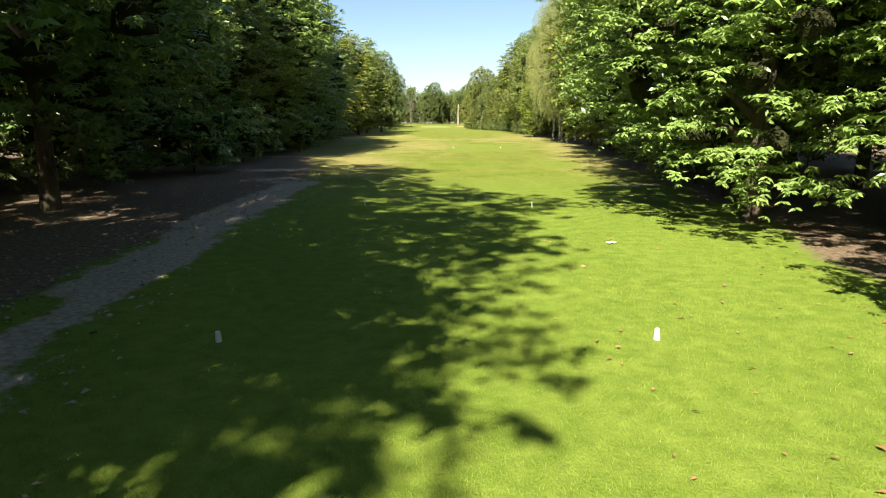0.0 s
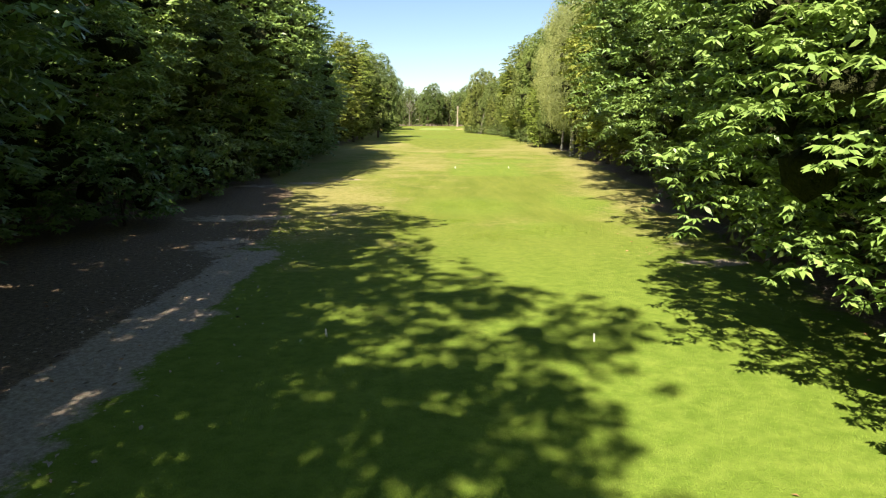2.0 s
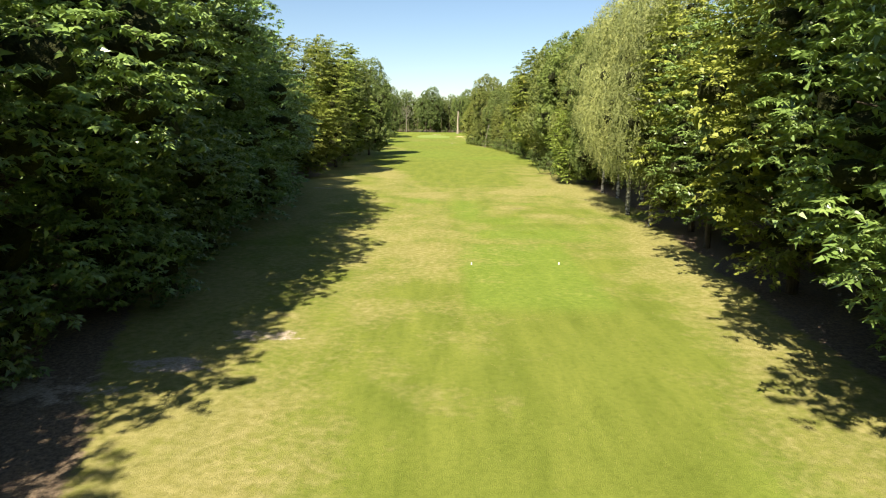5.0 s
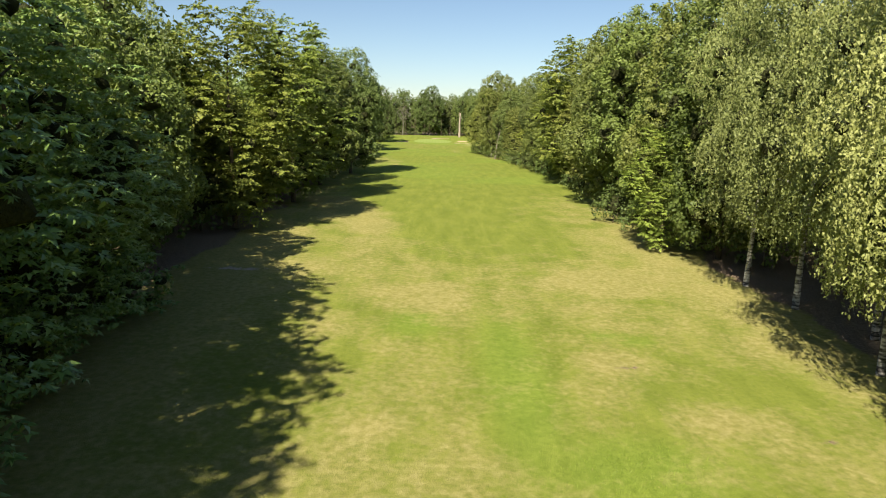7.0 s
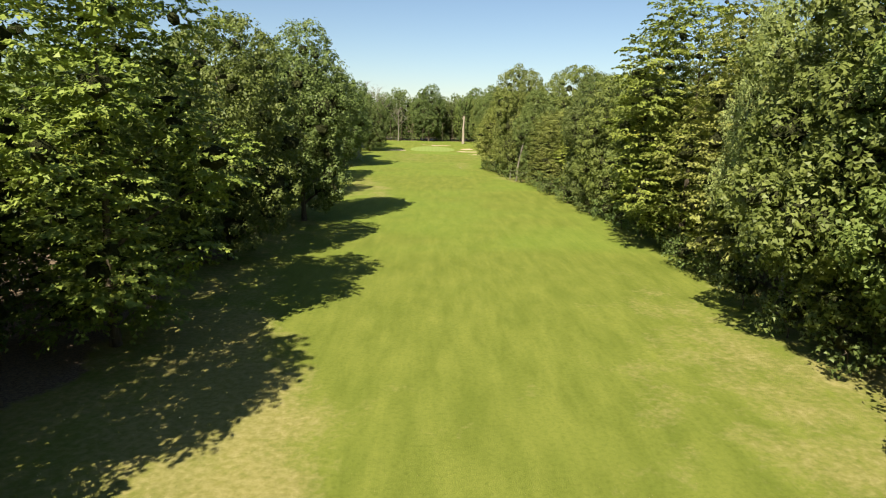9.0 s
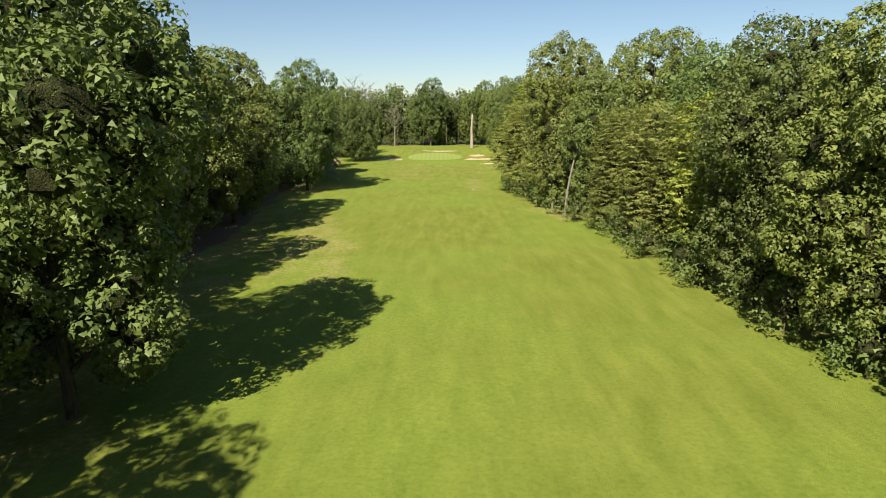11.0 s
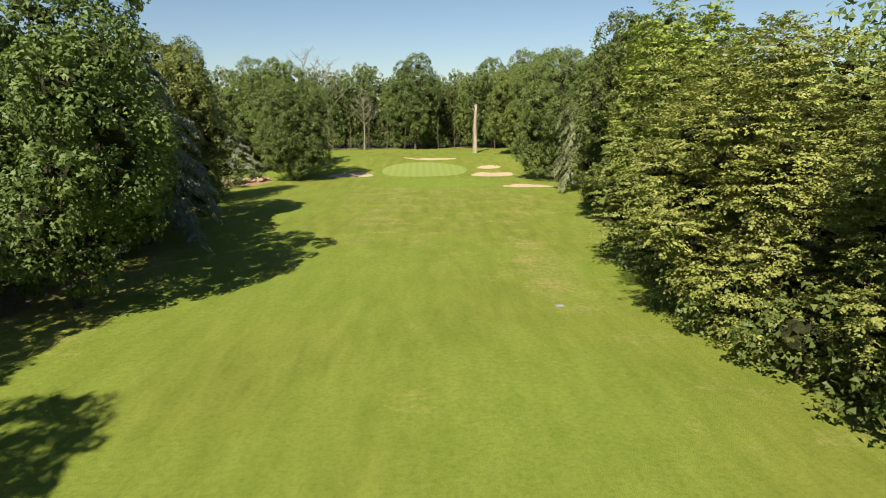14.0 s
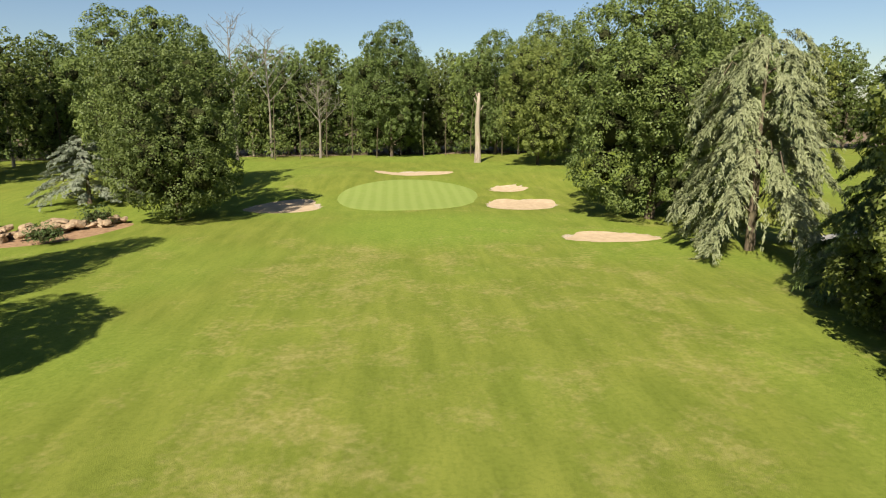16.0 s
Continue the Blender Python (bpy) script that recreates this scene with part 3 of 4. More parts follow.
gx, gy = grid_axis(-30, 26, 0.7, -3500, 3500), grid_axis(-6, 385, 0.7, -3500, 4500)
X, Y = np.meshgrid(gx, gy)
nx, ny = len(gx), len(gy)
idx = np.arange(nx * ny).reshape(ny, nx)
gf = np.stack((idx[:-1, :-1], idx[:-1, 1:], idx[1:, 1:], idx[1:, :-1]), axis=-1).reshape(-1, 4)
gm = mesh_of("ground", np.stack((X, Y, height(X, Y)), axis=-1).reshape(-1, 3), gf, TURF, True)
cover = gm.color_attributes.new("cover", "FLOAT_COLOR", "POINT")
cover.data.foreach_set("color", covers(X, Y).reshape(-1, 4).astype(np.float32).ravel())
tagged(new("ground", gm), "mown golf fairway turf with dry patches and woodland floor", "ground", kind="structure")


def sheet(name, outline, material, lift=0.03, inner=7):
    """A thin rounded sheet laid over the turf, from a closed outline."""
    o = np.array(outline)
    c = o.mean(axis=0)
    verts, faces, n = [], [], len(o)
    for k in range(inner + 1):
        f = 1 - k / (inner + 1)
        p = c + (o - c) * f
        z = height(p[:, 0], p[:, 1]) + lift - (0.10 if k == 0 else 0.0)
        verts += list(np.column_stack((p, z)))
    verts.append((c[0], c[1], float(height(c[0], c[1])) + lift))
    for k in range(inner):
        for i in range(n):
            j = (i + 1) % n
            faces.append((k * n + i, k * n + j, (k + 1) * n + j, (k + 1) * n + i))
    for i in range(n):
        faces.append((inner * n + i, inner * n + (i + 1) % n, (inner + 1) * n))
    return new(name, mesh_of(name, verts, faces, material, True))


def oval(cx, cy, rx, ry, turn=0.0, wob=0.12, seed=1, n=64):
    g = np.random.default_rng(seed)
    ph = g.uniform(0, 6.28, 4)
    a = np.linspace(0, 2 * math.pi, n, endpoint=False)
    r = 1 + wob * (np.sin(2 * a + ph[0]) * 0.5 + np.sin(3 * a + ph[1]) * 0.6 + np.sin(5 * a + ph[2]) * 0.3)
    u, v = rx * r * np.cos(a), ry * r * np.sin(a)
    t = radians(turn)
    return np.column_stack((cx + u * math.cos(t) - v * math.sin(t), cy + u * math.sin(t) + v * math.cos(t)))


tagged(sheet("putting_green", oval(-3.7, 329.6, 8.6, 11.6, 0, 0.06, 4), GREEN, 0.05, 12), "pale close-mown oval putting green with mowing stripes", "putting green", kind="structure")
for i, (cx, cy, rx, ry, turn, deep) in enumerate(BUNKERS):
    tagged(sheet("sand_bunker", oval(cx, cy, rx, ry, turn, 0.16, 10 + i), SAND, 0.05, 6), "raked pale sand bunker sunk in the turf", "bunker", "bunkers round the green", "structure")

# ---------------------------------------------------------------- trees: kinds
KINDS = {}


def kind(key, tree, label, category="tree"):
    tagged(tree, label, category)
    KINDS[key] = tree


kind("chestnut_near", broad_tree("sweet_chestnut_tree", 21, 17, 1.6, 5.0, CHESTNUT, BARK, 20000, 0.155, 36, 0.8, 0.28, 8, style="spray", rosette=6, aspect=0.36, per=22, droop=0.5, puff=0.95, simple=False, under=26,
    extra=[(-2.6, 1.0, 3.2, 1.4), (-2.2, 2.8, 3.8, 1.4), (-2.8, -0.8, 4.4, 1.3), (-1.4, -2.2, 3.4, 1.3), (-2.6, 2.2, 5.6, 1.5), (-3.0, 0.5, 6.4, 1.4), (-0.8, 3.6, 2.6, 1.1), (-1.0, -3.4, 4.2, 1.2),
           (-1.2, -2.9, 2.0, 1.2), (-2.1, -1.2, 2.2, 1.1), (0.4, -4.3, 2.4, 1.3), (1.2, -5.0, 3.6, 1.4), (0.0, -4.6, 5.2, 1.5)], core=0.36), "sweet chestnut tree with sunlit drooping sprays of long leaves")
CHEST = dict(style="spray", rosette=5, aspect=0.5, per=14, droop=0.4, puff=1.15, under=60)
kind("chestnut", broad_tree("sweet_chestnut_tree", 1, 18, -0.6, 5.7, CHESTNUT, BARK, 10500, 0.25, 38, 0.85, 0.28, 6, **CHEST), "sweet chestnut tree with drooping sprays of long green leaves")
kind("chestnut2", broad_tree("sweet_chestnut_tree", 2, 19, 1.6, 5.4, CHESTNUT, BARK, 7600, 0.25, 36, 0.9, 0.28, 6, core=0.46, **CHEST), "tall sweet chestnut tree with a bare lower trunk")
kind("canopy", broad_tree("sweet_chestnut_tree", 23, 24, 3.0, 6.8, CHESTNUT, BARK, 8600, 0.25, 44, 0.9, 0.28, 7, 0.28, core=0.42, **CHEST), "very tall sweet chestnut tree with a high spreading crown")
kind("sprout", broad_tree("chestnut_coppice", 22, 3.6, -0.2, 2.2, CHESTNUT, BARK, 620, 0.22, 12, 0.9, 0.42, 3, 0.05, core=0.5, low=0.9, **CHEST), "low sweet chestnut sprouts at the wood edge", "bush")
kind("oak", broad_tree("oak_tree", 3, 20.0, 0.9, 6.4, OAK, BARK, 48000, 0.235, 36, 0.85, 0.31), "dark green oak tree at the edge of the fairway")
kind("oak2", broad_tree("oak_tree", 4, 19.5, 0.6, 6.0, OAK, BARK, 48000, 0.235, 38, 0.9, 0.29), "green oak tree with leafy lower branches")
kind("deep", broad_tree("oak_tree", 5, 20.0, 0.9, 6.4, DEEP, BARK, 48000, 0.235, 34, 0.85, 0.32), "deep green broad oak tree with a dense crown")
kind("hornbeam", broad_tree("hornbeam_tree", 6, 18.5, 0.4, 6.4, HORNBEAM, BARK, 52000, 0.21, 52, 0.8, 0.24, style="spray", per=48, aspect=0.8, puff=1.05, core=0.42), "yellow-green hornbeam tree with branches down to the grass")
kind("hornbeam_near", broad_tree("hornbeam_tree", 7, 17.5, 0.0, 6.2, HORNBEAM, BARK, 120000, 0.165, 60, 0.8, 0.23, style="spray", per=64, aspect=0.75, puff=1.15, low=0.8, core=0.42), "broad yellow-green hornbeam with fine feathery sprays to the ground")
kind("maple", broad_tree("maple_tree", 8, 19.5, 0.4, 5.9, MAPLE, BARK, 50000, 0.235, 52, 0.88, 0.24, style="spray", per=42, aspect=0.8, droop=0.35, puff=1.05, core=0.42), "bright green maple tree with a few yellow leaves")
kind("birch", broad_tree("birch_tree", 9, 20, 3.2, 4.5, BIRCH, BIRCHBARK, 46000, 0.15, 38, 0.6, 0.30, 7, 0.15, core=0.34, style="hang", per=66, aspect=0.62), "pale birch tree with hanging twigs and white bark")
kind("thin", broad_tree("slender_tree", 10, 19, 3.6, 4.0, OAK, BARK, 4200, 0.40, 24, 0.8, 0.36, 3, 0.20, per=20, puff=1.2), "slender woodland tree with a bare dark trunk")
kind("thin2", broad_tree("slender_tree", 11, 18, 2.0, 4.4, DEEP, BARK, 4200, 0.40, 26, 0.8, 0.36, 3, 0.18, per=20, puff=1.2), "slender woodland tree with a dark crown")
kind("wood", broad_tree("woodland_tree", 12, 22, 0.3, 6.4, DEEP, BARK, 9000, 0.40, 38, 0.88, 0.28, 1, 0.26, per=24, under=12), "tall dark green woodland tree behind the fairway")
kind("wood2", broad_tree("woodland_tree", 13, 21, 0.4, 6.0, OAK, PALEBARK, 9000, 0.40, 38, 0.9, 0.28, 1, 0.22, per=24, under=12), "green woodland tree with a pale trunk")
kind("back", broad_tree("woodland_tree", 15, 20, 0.6, 5.6, DEEP, BARK, 2600, 0.58, 26, 0.8, 0.34, 1, 0.22, core=0.72, lobe_core=False, per=14, puff=1.3, under=8), "dark woodland tree deep in the wood")
kind("bush", broad_tree("understorey_bush", 14, 3.4, 0.15, 2.1, DEEP, BARK, 900, 0.24, 9, 0.9, 0.45, 1, 0.05, per=18, core=0.46, lobe_core=False, low=0.9, under=8), "low leafy bush under the trees", "bush")
kind("bigoak", broad_tree("oak_tree", 31, 21.5, 0.6, 8.8, DEEP, BARK, 84000, 0.24, 44, 0.88, 0.29, 8, 0.42, low=0.68, per=120, puff=0.86), "huge round oak tree standing free near the green")
kind("bigdeep", broad_tree("oak_tree", 35, 21.5, 0.4, 8.6, DEEP, BARK, 84000, 0.24, 44, 0.9, 0.29, 8, 0.42, low=0.75, per=120, puff=0.86), "huge dense dark green oak tree beside the green")
kind("cedar", conifer("atlas_cedar", 32, 14.2, 1.8, 6.1, CEDAR, BARK, 74, 1300, 0.32, 0.80, 0.28, 0.26, 0.38), "grey-green cedar with tiers of drooping branches", "tree")
kind("bluecedar", conifer("blue_cedar", 33, 11, 1.2, 5.4, BLUE, BARK, 60, 1200, 0.26, 0.45, 0.5, 0.26, 0.22, 0.22), "blue-grey cedar with drooping needle sprays", "tree")
kind("sequoia", broad_tree("sequoia_tree", 34, 22.0, 0.1, 5.8, FIR, BARK, 52000, 0.19, 76, 0.28, 0.34, 4, 0.45, puff=0.8, per=30), "tall dark conical sequoia beside the fairway", "tree")

kind("spruce", conifer("spruce_tree", 36, 11.5, 0.5, 3.4, FIR, BARK, 64, 900, 0.26, 0.5, 0.75, 0.24, 0.1, 0.2), "dark green spruce with level sweeping branches", "tree")
kind("sapling_oak", broad_tree("young_oak_tree", 37, 5.2, 0.5, 2.6, OAK, BARK, 7000, 0.19, 16, 0.9, 0.34, 3, 0.08, per=50), "young round oak tree at the edge of the fairway")

for source in list(KINDS.values()):
    source.location = (0, -400, 0)
used = set()


def plant(key, x, y, scale=1.0, turn=None, tall=1.0, label=""):
    """Plant a tree of a kind; the first of each kind is the built one itself."""
    turn = rng.uniform(0, 360) if turn is None else turn
    m = pose(x, y, float(height(x, y)), 0, 0, turn) @ Matrix.Diagonal((scale, scale, scale * tall, 1))
    if key in used:
        ob = copy_thing(KINDS[key], Matrix.Identity(4))
    else:
        used.add(key)
        ob = KINDS[key]
    ob.matrix_basis = m
    return tagged(ob, label) if label else ob


def row(ys, edge, keys, size, jitter=1.0):
    """A loose row of trees along the hole."""
    for i, y in enumerate(ys):
        plant(keys[i % len(keys)], edge(y) + rng.uniform(-jitter, jitter), y + rng.uniform(-1.2, 1.2), size * rng.uniform(0.84, 1.12), tall=rng.uniform(0.9, 1.12))


def line(ys, xs):
    return lambda y: float(np.interp(y, ys, xs))


left_edge = line([-40, -6, 0, 22, 34, 48, 62, 70, 90, 110, 130, 165, 178, 190, 215, 235, 260], [-14, -13, -10.5, -13.0, -16, -16.0, -16.4, -19.0, -19.5, -18.8, -18.8, -20.5, -24.0, -26.7, -27.0, -27.6, -27.5])
right_edge = line([-30, 8, 22, 40, 60, 74, 100, 130, 150, 180, 205, 222, 245, 260, 285], [9, 9, 10, 13, 15, 17, 17, 19, 21, 19.5, 17.5, 15.0, 12.5, 14.5, 17])

# left side, from behind the tee to the green
row([-34, -26, -18], left_edge, ["chestnut2", "thin", "chestnut"], 0.95)
for tx, ty, tk, ts in ((-12.4, -12.0, "canopy", 0.95), (-9.6, -4.8, "canopy", 0.82), (-7.9, 2.0, "chestnut2", 1.04), (-10.2, 9.8, "chestnut2", 0.98), (-11.0, 17.0, "chestnut2", 0.92), (-15.8, 21.5, "chestnut", 0.9)):
    plant(tk, tx, ty, ts)
row([28, 35, 42], left_edge, ["chestnut", "chestnut2", "chestnut"], 1.0, 0.8)
for y in (50.0, 58.0, 66.0, 74.5):
    plant("chestnut", -15.6 - 0.06 * (y - 50), y, 1.1)
for y in (30, 37.5, 45, 53, 61, 70, 79, 88):
    plant("sprout", left_edge(y) + 3.2 + rng.uniform(-0.8, 0.8), y, rng.uniform(0.8, 1.15))
# tall trees that stand forward, with lower ones drawn back between them
for tk, tx, ty, ts in (("chestnut", -17.1, 83.5, 0.84), ("oak2", -19.7, 92.0, 0.84), ("oak2", -20.9, 99.5, 0.68), ("birch", -24.8, 106.0, 1.0),
                       ("maple", -18.5, 111.5, 0.95), ("oak2", -22.8, 119.5, 0.66), ("maple", -17.5, 128.5, 1.02), ("oak2", -22.3, 138.0, 0.68), ("oak", -18.1, 147.0, 0.92),
                       ("oak2", -22.1, 157.0, 0.86), ("deep", -16.5, 166.5, 1.02), ("oak2", -23.9, 175.0, 0.84), ("oak", -23.9, 184.5, 0.98), ("deep", -28.3, 193.0, 0.78),
                       ("oak", -26.1, 202.0, 0.92), ("oak2", -25.7, 213.5, 1.0), ("maple", -29.3, 223.5, 0.74), ("deep", -30.3, 232.0, 0.78), ("deep", -24.1, 245.5, 1.05), ("oak2", -27.8, 257.0, 0.86)):
    plant(tk, tx, ty, ts)
# unseen tree behind the tee, added to shade the left side
plant("canopy", -17.5, -18.0, 1.0)
# right side
row([-22, -13, -5], right_edge, ["oak", "chestnut2", "thin"], 1.0)
plant("chestnut_near", 7.7, 15.0, 1.0, 0)
plant("canopy", 10.3, 12.6, 1.05)
plant("chestnut_near", 10.8, 23.0, 1.15, 200)
plant("chestnut_near", 9.6, 5.6, 0.95, 60)
plant("canopy", 11.5, 31.0, 1.0)
# dark-leaved bushes added as filler to darken the space under the tall crowns
for x, y in ((9.4, 20.4), (10.2, 24.6), (11.0, 28.4), (11.6, 33.2), (12.4, 36.6)):
    plant("bush", x, y, 1.05)
plant("canopy", 12.8, 39.0, 0.95)
plant("chestnut2", 13.4, 44.6, 0.95)
plant("canopy", 15.6, 50.0, 0.9)
for y in (25.5, 33.5, 41.0):
    plant("sprout", right_edge(y) + 1.6, y, 0.95)
row([57, 65], right_edge, ["maple", "chestnut2"], 0.88, 0.6)
plant("maple", 17.0, 71.5, 0.85)
plant("maple", 15.4, 105.5, 0.5)
plant("birch", 14.8, 73.5, 0.9)
for bx, by, bs in ((15.0, 79.6, 0.95), (15.8, 82.5, 0.9), (17.4, 91.0, 1.0), (18.4, 86.5, 1.0), (17.0, 95.5, 0.95)):
    plant("birch", bx, by, bs)
row([103, 112, 121], lambda y: right_edge(y) + 1.2, ["oak2", "oak2", "oak"], 0.95)
plant("birch", 18.5, 135, 0.98)
row([129, 142], right_edge, ["oak2", "hornbeam"], 0.97)
plant("maple", 19.8, 153.5, 1.13)
row([162, 171, 180], right_edge, ["oak", "oak2", "deep"], 0.86)
plant("maple", 19.4, 190.0, 0.70)
plant("hornbeam", 18.4, 198.5, 0.70)
plant("hornbeam_near", 17.8, 207.0, 0.74)
plant("deep", 17.6, 216.0, 0.84)
plant("oak", 23.5, 217.0, 1.08)
plant("deep", 25.5, 204.0, 0.92)
row([223, 232, 241, 250.5], right_edge, ["oak2", "hornbeam_near", "hornbeam_near", "hornbeam"], 0.96)
plant("maple", 16.4, 260.5, 1.0)
# darker leaf kind stands in for the shade of the hornbeams before it
plant("deep", 16.0, 269.0, 0.98)
plant("oak", 18.6, 277.0, 0.98)
plant("spruce", 19.0, 286.0, 1.0)
plant("sapling_oak", 16.6, 281.5, 1.0)
# round the green
plant("bigoak", -25.6, 316.0, 0.78, 130)
plant("bigoak", -32.6, 331.0, 0.96, 200, 1.02)
plant("bluecedar", -39.2, 327.5, 1.12, 10, 0.60)
plant("bluecedar", -27.6, 263.5, 1.32, 80, 1.12)
plant("sequoia", -32.3, 288.0, 0.92, 30)
plant("oak2", -28.5, 272.0, 0.92)
plant("oak2", -38.5, 281.0, 0.9)
plant("bigdeep", 18.0, 311.0, 0.92, 100, 1.06)
plant("bigdeep", 27.0, 322.0, 0.95, 300)
plant("cedar", 19.6, 297.5, 1.0, 25)
plant("wood", 25.0, 283.0, 1.0)
plant("oak", 16.5, 336.0 + 14, 0.95)
plant("deep", 22.0, 362.0, 1.2)
plant("wood", 33.0, 340.0, 1.05)

# second rows and the woods behind them
row(np.arange(-36, 72, 8.5), lambda y: left_edge(y) - 7.5, ["thin2", "back"], 0.9)
row(np.arange(70, 262, 11), lambda y: left_edge(y) - 10.0, ["back"], 0.82)
# low row hidden behind the front trees, added to shade their lower parts
row(np.arange(60, 262, 9.5), lambda y: left_edge(y) - 5.2, ["back"], 0.72)
row(np.arange(-20, 72, 8.5), lambda y: right_edge(y) + 6.0, ["thin2", "thin"], 1.0)
row(np.arange(70, 285, 11), lambda y: right_edge(y) + 9.0, ["back"], 0.8)
row(np.arange(-40, 78, 10), lambda y: left_edge(y) - 13, ["thin2", "back"], 1.0, 2.0)
row(np.arange(-30, 78, 10), lambda y: right_edge(y) + 13, ["back", "thin2"], 1.0, 2.0)
row(np.arange(-40, 80, 9), lambda y: left_edge(y) - 42, ["back"], 0.9, 2.0)
row(np.arange(-30, 80, 9), lambda y: right_edge(y) + 42, ["back"], 0.9, 2.0)
row(np.arange(-40, 130, 6.5), lambda y: left_edge(y) - 9.5, ["bush"], 1.0, 3.0)
row(np.arange(-30, 130, 6.5), lambda y: right_edge(y) + 9.5, ["bush"], 1.0, 3.0)
row(np.arange(64, 262, 5.2), lambda y: left_edge(y) - 3.0, ["bush"], 1.35, 1.6)
row(np.arange(100, 285, 5.6), lambda y: right_edge(y) + 3.0, ["bush"], 1.3, 1.6)
# two bush rows added before the trunks to hide lit ground and give shade
row(np.arange(222, 256, 4.2), lambda y: right_edge(y) - 2.0, ["bush"], 1.0, 0.8)
row(np.arange(112, 220, 4.8), lambda y: right_edge(y) - 2.4, ["bush"], 0.85, 0.8)
row(np.arange(84, 262, 11), lambda y: left_edge(y) - 21.0, ["back"], 0.95, 2.5)
row(np.arange(84, 285, 11), lambda y: right_edge(y) + 20.0, ["back"], 0.9, 2.5)
# the wood beyond the green
for i, x in enumerate(np.arange(-110, 96, 7.6)):
    plant(("wood", "wood2", "wood")[i % 3], x + rng.uniform(-1.5, 1.5), 386 + rng.uniform(-4, 4) - 0.10 * abs(x + 5), rng.uniform(0.82, 1.0), tall=rng.uniform(0.9, 1.08))
for i, x in enumerate(np.arange(-112, 98, 8.5)):
    plant(("wood2", "wood")[i % 2], x + rng.uniform(-2, 2), 399 + rng.uniform(-3, 3) - 0.10 * abs(x + 5), rng.uniform(0.98, 1.1), tall=rng.uniform(0.95, 1.05))
for i, x in enumerate(np.arange(-70, 50, 4.0)):
    plant("bush", x + rng.uniform(-2, 2), 391 + rng.uniform(-3, 3) - 0.10 * abs(x + 5), rng.uniform(1.5, 2.1))
for i, x in enumerate(np.arange(-100, 60, 5.5)):
    plant("bush", x + rng.uniform(-3, 3), 383 + rng.uniform(-3, 3) - 0.10 * abs(x + 5), rng.uniform(0.9, 1.5))
plant("deep", -6.0, 377.0, 1.22, 60)
plant("deep", 14.5, 379.0, 1.18, 190)
# left of the green: rough ground and woods behind it
for i, y in enumerate(np.arange(285, 380, 9.0)):
    plant(("wood", "wood2")[i % 2], -72 + rng.uniform(-4, 4) + 0.05 * (y - 285), y, rng.uniform(0.9, 1.1))
for i, y in enumerate(np.arange(268, 300, 9.0)):
    plant(("wood2", "wood")[i % 2], -48 + rng.uniform(-3, 3), y, rng.uniform(0.8, 0.95))

# ---------------------------------------------------------------- the far end: dead trunks, rocks, shrubs
def single_tube(name, pts, radii, material, sides=10):
    v, f = tube(pts, radii, sides, 0.15)
    return new(name, mesh_of(name, v, f, material, True))


z0 = float(height(8.8, 362.0))
dead = new("dead_tree")
dead.location = (8.8, 362.0, z0)
v, f = tube([(0, 0, -0.2), (0.05, 0, 3.0), (-0.05, 0.05, 6.4), (0.10, 0, 9.4), (0.2, 0, 11.6)], [0.56, 0.48, 0.42, 0.34, 0.2], 12, 0.3)
child("trunk", mesh_of("trunk", v, f, DEADWOOD, True), dead)
for a, z, n in ((0.6, 8.4, 1.1), (3.6, 9.6, 0.9), (2.2, 10.6, 0.7)):
    v, f = tube([(0.1, 0, z), (0.1 + math.cos(a) * n * 0.6, math.sin(a) * n * 0.6, z + 0.5), (0.1 + math.cos(a) * n, math.sin(a) * n, z + 1.2)], [0.13, 0.09, 0.03], 7)
    child("branch_stub", mesh_of("branch_stub", v, f, DEADWOOD, True), dead)
tagged(dead, "pale barkless dead tree trunk standing behind the green", "dead tree")


def bare_tree(x, y, h, seed):
    """A leafless tree: trunk, limbs and fine twigs."""
    g = np.random.default_rng(seed)
    tree = new("bare_tree")
    tree.location = (x, y, float(height(x, y)))
    v, f = tube([(0, 0, -0.2), (0.2, 0, h * 0.4), (0, 0.2, h * 0.75), (0.1, 0, h)], [0.3, 0.2, 0.1, 0.02], 8)
    child("trunk", mesh_of("trunk", v, f, TWIG, True), tree)
    for i in range(14):
        z = h * (0.45 + 0.5 * i / 14)
        a = i * 2.4
        n = h * 0.28 * (1.15 - i / 16)
        e = np.array((math.cos(a) * n, math.sin(a) * n, z + n * 1.0))
        p0 = np.array((0.1, 0.1, z))
        v, f = tube([p0, p0 * 0.5 + e * 0.5 + g.uniform(-0.3, 0.3, 3), e], [0.09, 0.05, 0.02], 5)
        for _ in range(9):
            q = g.uniform(0.35, 1.0)
            b = p0 * (1 - q) + e * q
            w = b + g.normal(size=3) * (0.9, 0.9, 0.5) + (0, 0, 0.9)
            v2, f2 = tube([b, (b + w) / 2 + g.uniform(-0.1, 0.1, 3), w], [0.035, 0.025, 0.012], 4)
            k = len(v)
            v, f = v + v2, f + [tuple(j + k for j in c) for c in f2]
        child("limb", mesh_of("limb", v, f, TWIG), tree)
    return tagged(tree, "leafless grey dead tree rising above the wood", "bare tree")


bare_tree(-34.0, 372.0, 25.0, 61)
bare_tree(-29.0, 378.0, 23.0, 62)
bare_tree(-19.5, 376.0, 14.0, 63)

